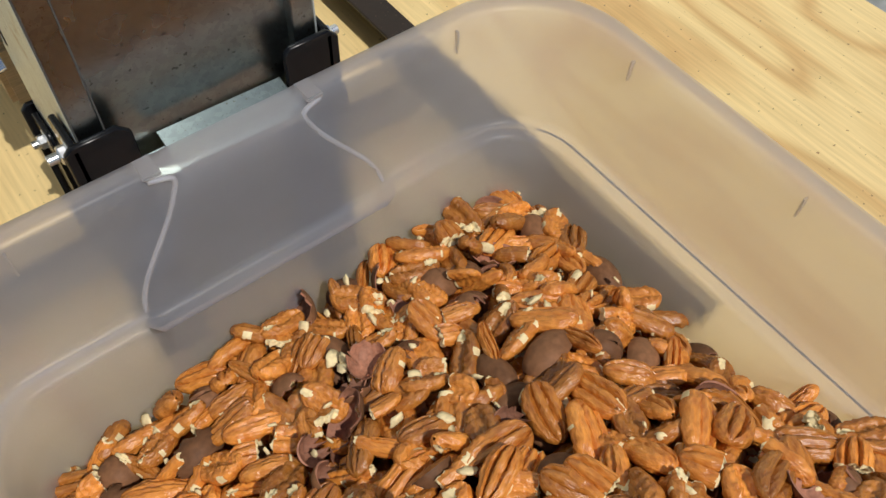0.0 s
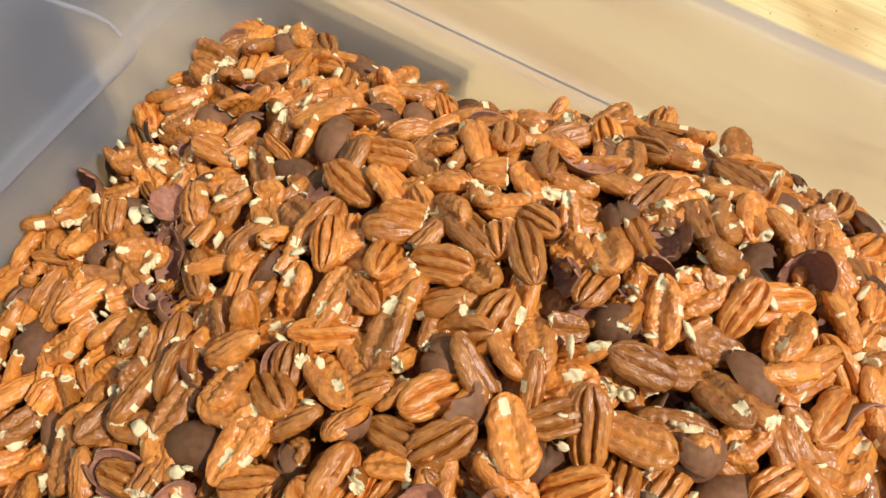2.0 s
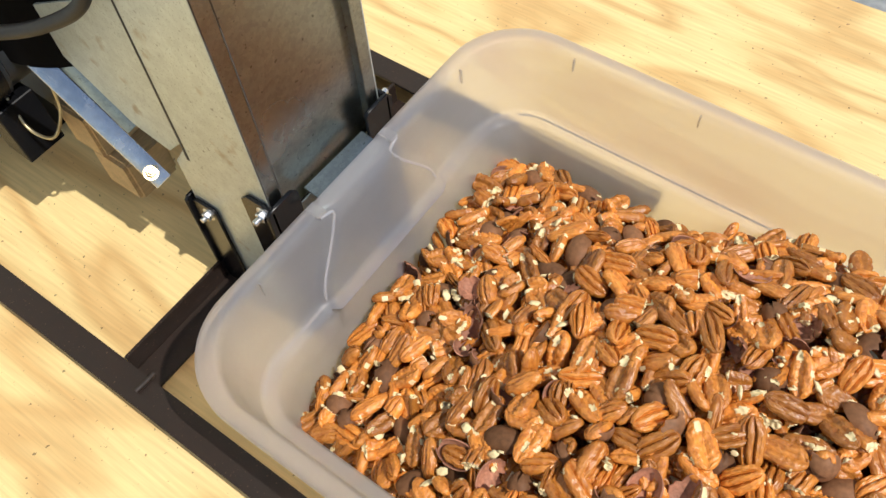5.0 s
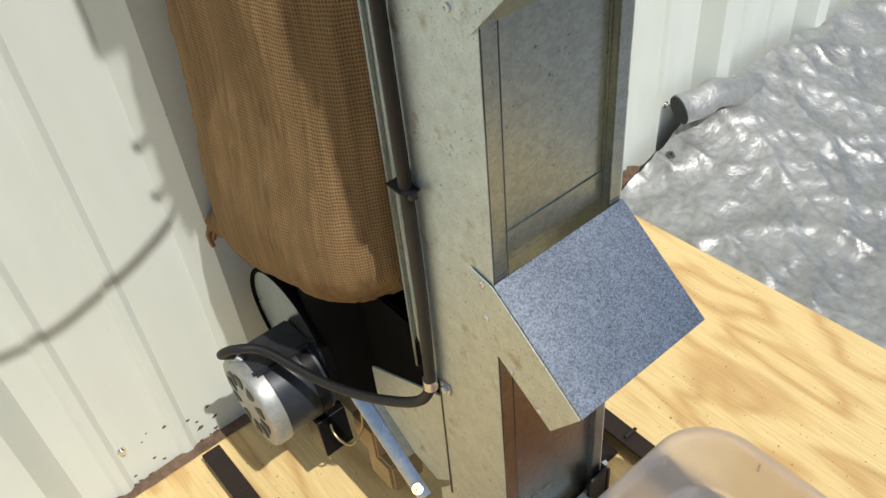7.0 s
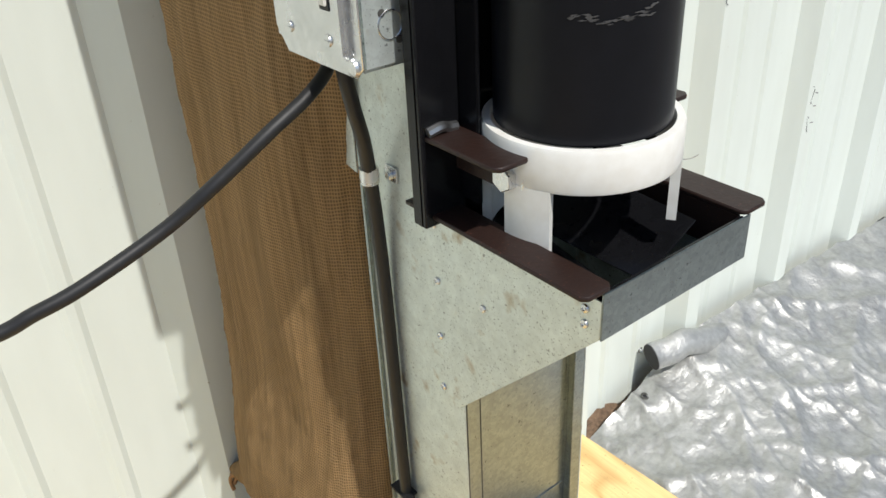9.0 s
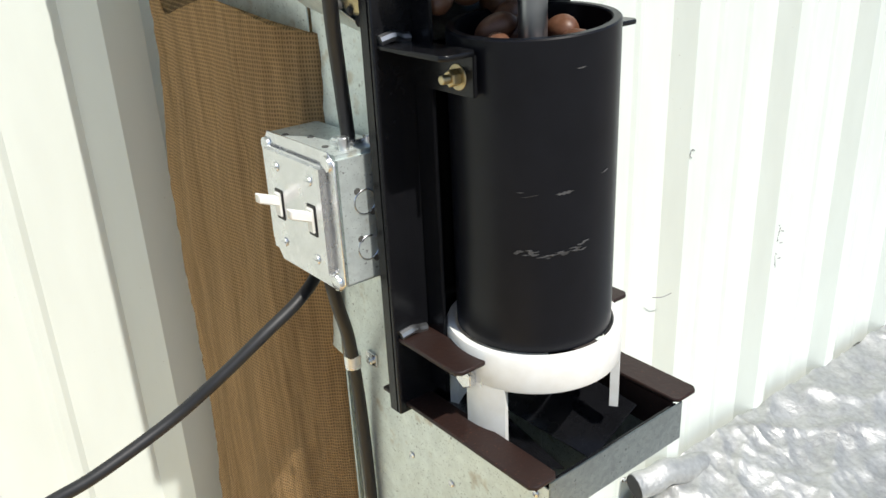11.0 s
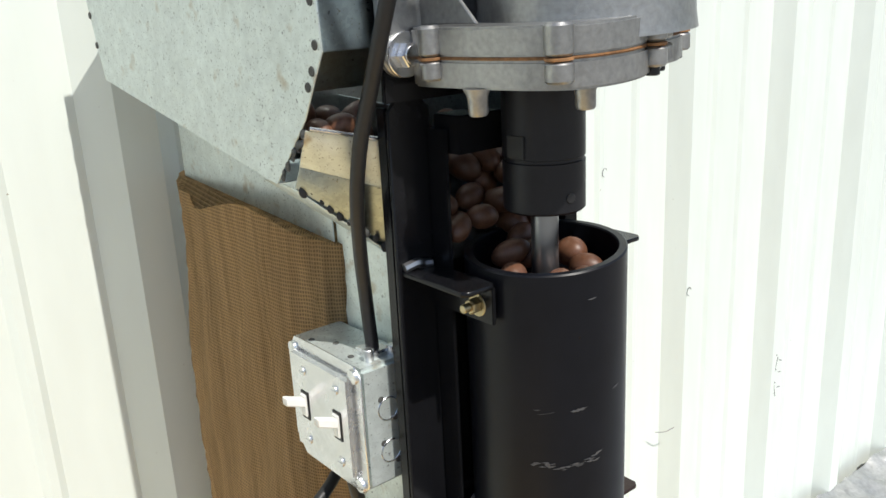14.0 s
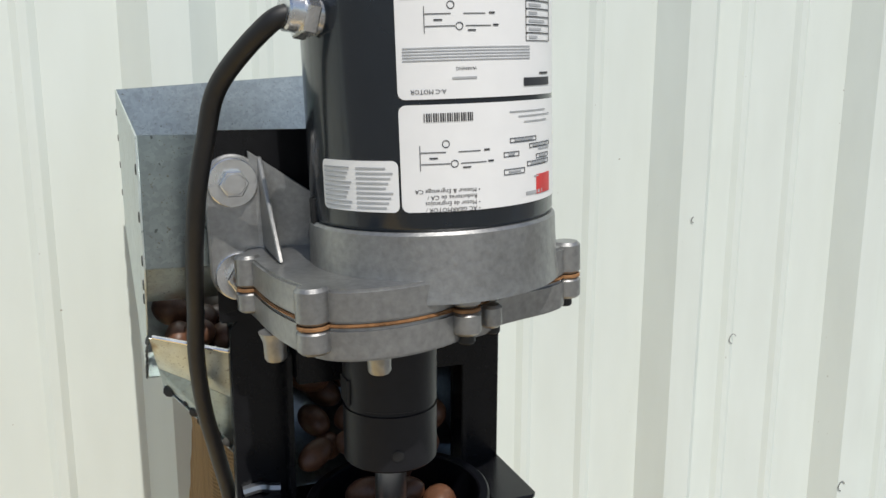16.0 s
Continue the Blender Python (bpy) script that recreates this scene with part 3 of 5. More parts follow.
# corner posts that hold the column
for name, x0, x1, y0, y1, top, sx in (("front", -0.0005, 0.0335, 0.1245, 0.160, 0.212, XL - 0.0045), ("front", 0.1205, 0.1545, 0.1245, 0.160, 0.212, XR + 0.001),
                                      ("back", -0.0005, 0.03, 0.2135, 0.246, 0.142, XL - 0.0045)):
    yy = y0 if name == "front" else y1
    out = [(x0, yy, 0.004), (x1, yy, 0.004), (x1, yy, top - 0.006), (x1 - 0.006, yy, top), (x0 + 0.004, yy, top), (x0, yy, top - 0.004)]
    flange = slab(out, (0, 0.0034, 0), 0.0007)
    side = [(sx, y0, 0.004), (sx, y1, 0.004), (sx, y1, top - 0.008), (sx, y1 - 0.008, top), (sx, y0 + 0.003, top), (sx, y0, top - 0.003)]
    part("corner_post", join(flange, slab(side, (0.0034, 0, 0), 0.0007)), M["black"], mach, "black angle steel corner post")
def bolt(at, axis, r, parent, length=0.006, mat="zinc", stud=0.0, washer=True):
    a, d = Vector(at), Vector(axis).normalized()
    bms = [hexagon(a, a + d * length, r)]
    if washer:
        bms.append(rod(a - d * 0.0012, a + d * 0.0004, r * 1.5, 20, 0.0003))
    if stud:
        bms.append(rod(a + d * length, a + d * (length + stud), r * 0.55, 12, 0.0005))
    return part("bolt", join(*bms), M[mat], parent)
bolt((XL - 0.0045, 0.136, 0.200), (-1, 0, 0), 0.0052, mach, 0.005, stud=0.006)
bolt((XL - 0.0045, 0.225, 0.130), (-1, 0, 0), 0.0048, mach, 0.005, stud=0.004)
bolt((XR + 0.0045, 0.136, 0.200), (1, 0, 0), 0.0052, mach, 0.005, stud=0.005)

# column: folded sheet with open recess at the front
T = 0.0012
col_side = [(YF, 0.02), (0.245, 0.02), (0.243, 0.19), (0.220, 0.222), (0.218, 0.40), (YB, 0.45), (YB, 1.285), (0.170, 1.285), (0.160, 0.95), (YF + 0.006, 0.80), (YF, 0.79)]
part("side_panel", slab([(XL, y, z) for y, z in col_side], (T, 0, 0), 0.0003), M["galv_dull"], mach, "grey galvanised side sheet")
part("side_panel", slab([(XR, y, z) for y, z in col_side], (-T, 0, 0), 0.0003), M["galv_dull"], mach)
part("back_panel", box(XL + T, XR - T, YB - T, YB, 0.45, 1.285, 0.0003), M["galv_dull"], mach)
for z0, z1, name in ((0.17, 0.592, "lower_front_panel"), (0.592, 0.80, "upper_front_panel")):
    panel = part(name, box(XL + T, XR - T, YF + 0.008, YF + 0.0092, z0, z1, 0.0003), M["galv"], mach, "shiny galvanised front sheet with folded edges")
    for xa, xb, xw in ((XL + T, XL + 0.014, XL + 0.0128), (XR - 0.014, XR - T, XR - 0.014)):
        part("folded_edge", join(box(xa, xb, YF, YF + 0.0012, z0, z1, 0.0005), box(xw, xw + 0.0012, YF + 0.0008, YF + 0.008, z0, z1, 0.0003)), M["galv"], panel)
for x in (XL + 0.0004, XL + 0.0142):
    part("seam_gap", box(x, x + 0.0009, YF - 0.0008, YF - 0.0001, 0.20, 0.79, 0.0001), M["mark"], mach)
part("seam_gap", slab([(XL - 0.0006, 0.2165, 0.40), (XL - 0.0006, 0.2182, 0.40), (XL - 0.0006, 0.2235, 0.205), (XL - 0.0006, 0.2205, 0.205)], (0.0005, 0, 0), 0.0001), M["ink"], mach)
for a in ((0.024, 0.132, 0.618, 0.6205), (0.024, 0.0262, 0.6206, 0.795), (0.1298, 0.132, 0.6206, 0.795)):
    part("pressed_seam", box(a[0], a[1], 0.1388, 0.1400, a[2], a[3], 0.0003), M["galv"], mach)
part("floor_lip", slab([(0.046, 0.109, 0.1845), (0.119, 0.107, 0.1845), (0.119, 0.1315, 0.190), (0.046, 0.1335, 0.190)], (0, 0.0007, -0.0012), 0.0003), M["galv"], mach, "bent galvanised lip at the outlet")
part("lip_fold", slab([(0.046, 0.1078, 0.1850), (0.119, 0.1058, 0.1850), (0.119, 0.1058, 0.1790), (0.046, 0.1078, 0.1790)], (0, 0.0012, 0), 0.0003), M["galv"], mach)
part("strap_end", slab([(0.030, 0.112, 0.181), (0.047, 0.107, 0.182), (0.047, 0.113, 0.183), (0.038, 0.116, 0.182)], (0, 0, 0.002), 0.0004), M["galv"], mach)
part("front_skirt", box(XL + T, XR - T, YF + 0.0005, YF + 0.0017, 0.02, 0.178, 0.0003), M["galv"], mach)

# outlet hood with skirts
hood = part("outlet_hood", slab([(XL - 0.001, 0.131, 0.588), (XR + 0.001, 0.131, 0.588), (XR + 0.001, 0.041, 0.516), (XL - 0.001, 0.041, 0.516)], (0, 0.0008, -0.0011), 0.0003), M["galv_blue"], mach, "bright spangled galvanised deflector hood")
skirt = [(0.156, 0.592), (0.152, 0.530), (0.072, 0.472), (0.0425, 0.5145), (0.131, 0.5865)]
for x, d in ((XL - 0.0012, -0.001), (XR + 0.0012, 0.001)):
    part("hood_skirt", slab([(x, y, z) for y, z in skirt], (d, 0, 0), 0.0003), M["galv_dull"], hood)
    for y, z in ((0.142, 0.583), (0.140, 0.548), (0.114, 0.508), (0.083, 0.486)):
        part("rivet", lathe([(0.0034, 0), (0.003, 0.0009), (0.0014, 0.0014), (0.001, 0.0008), (0, 0.0007)], (x + d, y, z), (d, 0, 0), 10), M["zinc"], hood)
part("hood_back", slab([(XL, 0.0722, 0.4725), (XR, 0.0722, 0.4725), (XR, 0.060, 0.490), (XL, 0.060, 0.490)], (0, 0.001, 0.0006), 0.0003), M["galv_dull"], hood)

# funnel below the cracking tube
fun = [(0.172, 0.955), (0.0, 0.955), (0.0, 0.928), (0.137, 0.785), (0.165, 0.80)]
for x, d in ((XL - 0.0025, T), (XR + 0.0025, -T)):
    part("funnel_side", slab([(x, y, z) for y, z in fun], (d, 0, 0), 0.0003), M["galv_dull"], mach, "speckled galvanised funnel side")
# strip just inside the galvanised front, coloured black
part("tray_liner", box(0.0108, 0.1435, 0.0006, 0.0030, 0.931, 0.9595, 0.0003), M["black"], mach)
part("funnel_slope", slab([(XL - 0.001, 0.0012, 0.9275), (XR + 0.001, 0.0012, 0.9275), (XR + 0.001, 0.138, 0.786), (XL - 0.001, 0.138, 0.786)], (0, 0.0009, 0.0009), 0.0003), M["galv"], mach)
part("tray_front", box(XL - 0.0024, XR + 0.0024, -0.0012, 0.0, 0.927, 0.9605, 0.0004), M["galv"], mach, "galvanised front strip of the tray")
for x, d in ((XL - 0.0028, -0.0012), (XR + 0.0028, 0.0012)):
    for y, z in ((0.157, 0.943), (0.156, 0.896), (0.156, 0.846), (0.155, 0.797), (0.105, 0.897), (0.012, 0.945), (0.012, 0.934)):
        part("rivet", lathe([(0.0032, 0), (0.0028, 0.0009), (0.0013, 0.0014), (0.001, 0.0008), (0, 0.0007)], (x, y, z), (d, 0, 0), 10), M["zinc"], mach)
# slopes inside the tray, coloured black
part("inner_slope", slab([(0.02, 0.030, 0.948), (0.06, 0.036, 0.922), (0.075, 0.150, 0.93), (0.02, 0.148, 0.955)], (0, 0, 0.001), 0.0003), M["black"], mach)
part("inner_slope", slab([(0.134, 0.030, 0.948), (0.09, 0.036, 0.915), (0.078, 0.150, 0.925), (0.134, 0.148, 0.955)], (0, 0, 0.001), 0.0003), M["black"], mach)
part("back_plate", box(0.012, 0.142, 0.150, 0.154, 0.93, 1.232, 0.0006), M["black"], mach, "black steel plate behind the tube")

# tray arms: rusty angle iron
for x0, x1, xv in ((-0.010, 0.0150, 0.0118), (0.1415, 0.168, 0.1415)):
    out = [(x0, 0.003, 0.9605), (x0 + 0.004, -0.001, 0.9605), (x1 - 0.004, -0.001, 0.9605), (x1, 0.003, 0.9605), (x1, 0.168, 0.9605), (x0, 0.168, 0.9605)]
    part("tray_arm", join(slab(out, (0, 0, 0.0034), 0.0007), box(xv, xv + 0.003, 0.004, 0.168, 0.930, 0.960, 0.0006)), M["rust"], mach, "rust-speckled black angle arm")

# uprights
for x0, x1, xs in ((-0.016, 0.0190, -0.016), (0.1320, 0.167, 0.1635)):
    top = 1.352
    web = [(x0, 0.1365, 0.955), (x1, 0.1365, 0.955), (x1, 0.1365, top - 0.006), (x1 - 0.006, 0.1365, top), (x0 + 0.006, 0.1365, top), (x0, 0.1365, top - 0.006)]
    part("upright", join(slab(web, (0, 0.0036, 0), 0.0008), box(xs, xs + 0.0036, 0.1405, 0.1500, 0.955, top - 0.004, 0.0006)), M["black"], mach, "black steel angle upright")
    part("upright_flange", box(x1 - 0.0036 if x0 < 0 else x0, x1 if x0 < 0 else x0 + 0.0036, 0.118, 0.136, 0.97, top - 0.02, 0.0006), M["black"], mach)

# arms that grip the tube
def clamp_arm(x0, x1, z, y0, mat, inner):
    out = [(x0, y0 + 0.004, z), (x0 + 0.004, y0, z), (x1 - 0.004, y0, z), (x1, y0 + 0.004, z), (x1, 0.138, z), (x0, 0.138, z)]
    arm = part("clamp_arm", join(slab(out, (0, 0, 0.0034), 0.0007), box(inner, inner + 0.0034, y0 + 0.002, 0.138, z - 0.026, z + 0.0005, 0.0006)), M[mat], mach, "black angle clamp arm")
    return arm
for z, y0, mat in ((1.232, 0.070, "black"), (1.018, 0.068, "rust")):
    a = clamp_arm(-0.013, 0.0155, z, y0, mat, 0.0121)
    part("weld_bead", sweep([(-0.012, 0.1345, z + 0.006), (-0.002, 0.1335, z + 0.008), (0.004, 0.1345, z + 0.006), (0.011, 0.1340, z + 0.005)], 0.0036, 8, 5), M["shaft"], a, "bright weld")
    b = clamp_arm(0.1355, 0.166, z, y0, mat, 0.1355)
    bolt((0.0118, y0 + 0.017, z - 0.0145), (-1, 0, 0), 0.0056 if mat == "black" else 0.009, a, 0.007, "brass" if mat == "black" else "zinc", 0.006 if mat == "black" else 0.0)
    bolt((0.1392, y0 + 0.017, z - 0.0145), (1, 0, 0), 0.006, b, 0.006)

# cracking tube and collar
CX, CY, R = 0.0755, 0.085, 0.0572
def tube_shell(z0, z1, ro, ri, bev=0.001):
    return lathe([(ri, z0), (ro - bev, z0), (ro, z0 + bev), (ro, z1 - bev), (ro - bev, z1), (ri + bev, z1), (ri, z1 - bev)], (CX, CY, 0), seg=72, closed=True)
tube = part("cracking_tube", tube_shell(1.028, 1.249, R, R - 0.0065), M["pipe"], mach, "thick black plastic pipe with scuffs", 40)
for v in tube.data.vertices:
    if v.co.z > 1.24:
        dx, dy = (v.co.x - CX) / R, (v.co.y - CY) / R
        v.co.z -= 0.0022 * (1 - 0.80 * dx + 0.60 * dy) + 0.0036 * (1 - 0.60 * dx - 0.80 * dy) - 0.002
def on_tube(a, z, r=R + 0.0003):
    return (CX + r * math.cos(a), CY + r * math.sin(a), z)
random.seed(7)
def scratch(a0, a1, z, w, n=18, rough=0.004):
    rows = [[], []]
    for k in range(n + 1):
        a = a0 + (a1 - a0) * k / n
        dz = rough * wob(a * 9, z * 50, 1.0) + 0.006 * ((k / n) ** 2) * (a1 - a0)
        h = w * (0.25 + abs(wob(a * 16, z * 70, 6))) * math.sin(3.1416 * (k + 0.3) / (n + 0.6))
        rows[0].append(on_tube(a, z + dz - h))
        rows[1].append(on_tube(a, z + dz + h))
    bm = grid(rows)
    top = bmesh.ops.extrude_face_region(bm, geom=bm.faces[:])
    for v in top["geom"]:
        if isinstance(v, bmesh.types.BMVert):
            v.co += Vector((v.co.x - CX, v.co.y - CY, 0)).normalized() * 0.0002
    return bm
for a0, a1, z, w in [(3.70 + 0.034 * k, 3.76 + 0.034 * k + random.uniform(0, 0.07), 1.106 - 0.0035 * math.sin(0.13 * k) + random.uniform(-0.0028, 0.0024), random.uniform(0.0006, 0.0018)) for k in range(25)] + [(3.80, 4.0, 1.143, 0.0006), (4.18, 4.40, 1.144, 0.0018), (4.80, 4.95, 1.152, 0.0010), (4.40, 4.53, 1.2225, 0.0009), (3.75, 3.83, 1.146, 0.0007)]:
    part("scuff", scratch(a0, a1, z, w, 12, 0.0008), M["faint"], tube, "pale scuff")
collar = part("collar", lathe([(R + 0.0012, 1.0003), (R + 0.0075, 1.0003), (R + 0.0082, 1.002), (R + 0.0082, 1.026), (R + 0.0072, 1.0285), (R + 0.0022, 1.0285), (R + 0.0012, 1.027)], (CX, CY, 0), seg=72, closed=True), M["white"], mach, "white plastic pipe collar with cut-out legs", 40)
def collar_leg(a0, a1, z0):
    bm = bmesh.new()
    ring = []
    n = max(2, int((a1 - a0) / 0.08))
    for k in range(n + 1):
        a = a0 + (a1 - a0) * k / n
        ring.append([bm.verts.new(on_tube(a, z, r)) for r, z in ((R + 0.0015, 1.0008), (R + 0.0080, 1.0008), (R + 0.0080, z0), (R + 0.0015, z0))])
    for p, q in zip(ring, ring[1:]):
        for k in range(4):
            bm.faces.new((p[k], p[(k + 1) % 4], q[(k + 1) % 4], q[k]))
    bm.faces.new(ring[0])
    bm.faces.new(ring[-1][::-1])
    return bm
part("collar_leg", collar_leg(3.10, 3.62, 0.938), M["white"], collar)
part("collar_leg", collar_leg(5.29, 5.38, 0.957), M["white"], collar)
part("collar_leg", collar_leg(0.6, 2.4, 0.945), M["white"], collar)

# drive: shaft, coupling, gearmotor
part("drive_shaft", rod((CX - 0.006, CY - 0.006, 1.07), (CX - 0.006, CY - 0.006, 1.30), 0.0095, 24), M["shaft"], mach, "bright steel drive shaft")
SX, SY = CX - 0.006, CY - 0.006
coupling = part("coupling", lathe([(0, 1.275), (0.0265, 1.275), (0.028, 1.2765), (0.028, 1.309), (0.0270, 1.3095), (0.0270, 1.3115), (0.028, 1.312), (0.028, 1.360), (0, 1.360)], (SX, SY, 0), seg=48), M["coupler"], mach, "black jaw coupling")
part("jaw_gap", slab([(SX - 0.0285, SY - 0.009, 1.313), (SX - 0.0285, SY + 0.006, 1.313), (SX - 0.0285, SY + 0.006, 1.328), (SX - 0.0285, SY - 0.009, 1.328)], (0.002, 0, 0), 0.0003), M["rubber"], coupling)
part("set_screw", rod((SX - 0.004, SY - 0.0275, 1.286), (SX - 0.0042, SY - 0.0284, 1.286), 0.0035, 14), M["rubber"], coupling)
part("crossbeam", box(0.020, 0.060, 0.108, 0.135, 1.315, 1.341, 0.001), M["black"], mach)
part("crossbeam", box(0.105, 0.131, 0.108, 0.135, 1.315, 1.341, 0.001), M["black"], mach)

GX, GY = 0.091, 0.062      # axis of the motor
gear = part("gear_case", bmesh.new(), M["cast"], mach, "cast aluminium gear case with a rust-orange gasket line")
CASE = [(-0.007, 0.118), (-0.006, 0.085), (-0.003, 0.055), (0.004, 0.026), (0.014, 0.006), (0.030, -0.003), (0.050, -0.005), (0.070, -0.001), (0.086, 0.006), (0.101, 0.010),
        (0.113, 0.020), (0.128, 0.025), (0.150, 0.031), (0.164, 0.042), (0.168, 0.070), (0.155, 0.108), (0.120, 0.126), (0.060, 0.127), (0.015, 0.127)]
def case_outline(grow=0.0):
    """Plan of the casting: a round lobe over the shaft, stepped back along the motor."""
    closed = CASE[-1:] + CASE + CASE[:2]
    line = smooth_path(closed, 5)[5:-5]
    mid = Vector((0.075, 0.068, 0))
    pts = []
    for x, y, *_ in [(p[0], p[1]) for p in line[:-1]]:
        p = Vector((x, y, 0))
        pts.append(p + (p - mid).normalized() * grow)
    return pts
def case_band(z0, z1, grow):
    bm = bmesh.new()
    pts = case_outline(grow)
    face = bm.faces.new([bm.verts.new((p.x, p.y, z0)) for p in pts])
    made = bmesh.ops.extrude_face_region(bm, geom=[face])
    bmesh.ops.translate(bm, verts=[v for v in made["geom"] if isinstance(v, bmesh.types.BMVert)], vec=(0, 0, z1 - z0))
    return soften(bm, 0.0015)
for x, y, r in ((-0.008, 0.099, 0.0075), (0.0095, 0.009, 0.0085), (0.087, 0.004, 0.0075), (0.103, 0.010, 0.006), (0.1665, 0.045, 0.0085), (0.150, 0.112, 0.008)):
    part("case_lobe", join(rod((x, y, 1.3705), (x, y, 1.3825), r, 20, 0.0015), rod((x, y, 1.3850), (x, y, 1.4035), r, 20, 0.0018)), M["cast"], gear)
mesh_bm = case_band(1.3848, 1.4020, 0.0)
mesh_bm.to_mesh(gear.data)
mesh_bm.free()
for f in gear.data.polygons:
    f.use_smooth = True
gear.data.set_sharp_from_angle(angle=radians(35))
part("lower_case", case_band(1.3660, 1.3828, 0.0), M["cast"], gear)
part("motor_flange", lathe([(0, 1.390), (0.0705, 1.390), (0.0692, 1.400), (0.0684, 1.424), (0.067, 1.4255), (0, 1.4255)], (GX, GY, 0), seg=64), M["cast"], gear)
part("gasket", case_band(1.3829, 1.3847, 0.0002), M["gasket"], gear, "rust-orange gasket")
for x, y in ((-0.008, 0.099), (0.0095, 0.009), (0.087, 0.004), (0.1665, 0.045)):
    part("gasket", rod((x, y, 1.3829), (x, y, 1.3847), 0.0083 if x > 0.1 or 0 < x < 0.05 else 0.0073, 20, 0.0002), M["gasket"], gear)
for x, y in ((-0.001, 0.066), (0.045, 0.022), (0.135, 0.095)):
    part("boss", lathe([(0, 1.350), (0.0050, 1.350), (0.0061, 1.3515), (0.0064, 1.361), (0.0085, 1.3665), (0, 1.3668)], (x, y, 0), seg=20), M["cast"], gear)
for x, y in ((0.0875, 0.006), (0.1660, 0.046), (0.106, 0.016)):
    part("case_screw", rod((x, y, 1.3650), (x, y, 1.3708), 0.0045, 14), M["rubber"], gear)
part("mounting_plate", box(-0.022, 0.172, 0.1300, 0.1338, 1.352, 1.4685, 0.001), M["black"], mach, "black steel mounting plate")
# mounting ear with ribs, bolted to the black plate
stadium = [(-0.010 + 0.0165 * math.cos(a), 0.1295, (1.442 if math.sin(a) > 0 else 1.388) + 0.0165 * math.sin(a)) for a in np.linspace(0, 6.2832, 33)[:-1]]
ear = part("mounting_ear", slab(stadium, (0, -0.0065, 0), 0.0012), M["cast"], gear)
part("ear_rib", slab([(0.0050, 0.127, 1.456), (0.0050, 0.123, 1.456), (0.0050, 0.070, 1.403), (0.0050, 0.127, 1.403)], (0.0028, 0, 0), 0.0006), M["cast"], ear)
part("ear_web", slab([(0.0, 0.1275, 1.460), (0.048, 0.1180, 1.424), (0.048, 0.1180, 1.400), (0.0, 0.1275, 1.400)], (0, -0.004, 0), 0.0005), M["cast"], ear)
for z in (1.442, 1.386):
    bm = join(rod((-0.010, 0.1235, z), (-0.010, 0.1208, z), 0.0145, 28, 0.0006), hexagon((-0.010, 0.1208, z), (-0.010, 0.1135, z), 0.0085), rod((-0.010, 0.1138, z), (-0.010, 0.1128, z), 0.0062, 20, 0.0006))
    part("bolt", bm, M["zinc"], ear, "large zinc hex bolt and washer")
motor = part("motor_body", lathe([(0, 1.4256), (0.0655, 1.4256), (0.067, 1.428), (0.067, 1.69), (0.062, 1.70), (0.03, 1.712), (0, 1.712)], (GX, GY, 0), seg=72), M["navy"], mach, "dark blue enamelled motor can")
part("can_notch", box(GX - 0.0682, GX - 0.062, GY - 0.004, GY + 0.004, 1.424, 1.438, 0.0005), M["rubber"], motor)

MR = 0.0673
def bend(u, v, r=MR):
    """Label coordinates: u metres round the can (towards +x), v metres up."""
    a = -math.pi / 2 + (u - 0.0115) / MR
    return Vector((GX + r * math.cos(a), GY + r * math.sin(a), v - 0.0050))
def label_patch(u0, u1, v0, v1, r, round_by=0.0):
    n = max(2, int((u1 - u0) / 0.0035))
    us = [u0 + (u1 - u0) * k / n for k in range(n + 1)]
    if round_by:
        steps = [round_by * (1 - math.cos(radians(a))) for a in (0, 22, 45, 67, 90)]
        us = [u0 + d for d in steps] + [u for u in us if u0 + round_by < u < u1 - round_by] + [u1 - d for d in steps[::-1]]
    rows = [[], []]
    for u in us:
        d = max(0.0, round_by - min(u - u0, u1 - u))
        cut = round_by - math.sqrt(max(0.0, round_by ** 2 - d ** 2)) if round_by else 0.0
        rows[0].append(bend(u, v0 + cut, r))
        rows[1].append(bend(u, v1 - cut, r))
    bm = grid(rows)
    top = bmesh.ops.extrude_face_region(bm, geom=bm.faces[:])
    for v in top["geom"]:
        if isinstance(v, bmesh.types.BMVert):
            v.co += Vector((v.co.x - GX, v.co.y - GY, 0)).normalized() * 0.0002
    return bm
U0, U1 = -0.026, 0.078
lower_label = part("rating_label", label_patch(U0, U1, 1.4405, 1.4915, MR, 0.0035), M["label"], motor, "white printed motor rating label, upside down")
upper_label = part("wiring_label", label_patch(U0, U1, 1.4940, 1.556, MR, 0.0035), M["label"], motor, "white printed wiring label, upside down")
small_label = part("notice_label", label_patch(-0.075, -0.0272, 1.4405, 1.4655, MR, 0.003), M["label"], motor, "small white notice label")
INK = MR + 0.00035
def bars(parent, rows, mat="ink"):
    """Rows of (u0, u1, v0, v1): printed strokes and boxes."""
    for u0, u1, v0, v1 in rows:
        part("print", label_patch(u0, u1, v0, v1, INK), M[mat], parent, smooth=None)
def frame_lines(parent, u0, u1, v0, v1, w=0.0003):
    part("print_box", join(label_patch(u0, u1, v0, v0 + w, INK), label_patch(u0, u1, v1 - w, v1, INK), label_patch(u0, u0 + w, v0, v1, INK), label_patch(u1 - w, u1, v0, v1, INK)), M["ink"], parent, smooth=None)
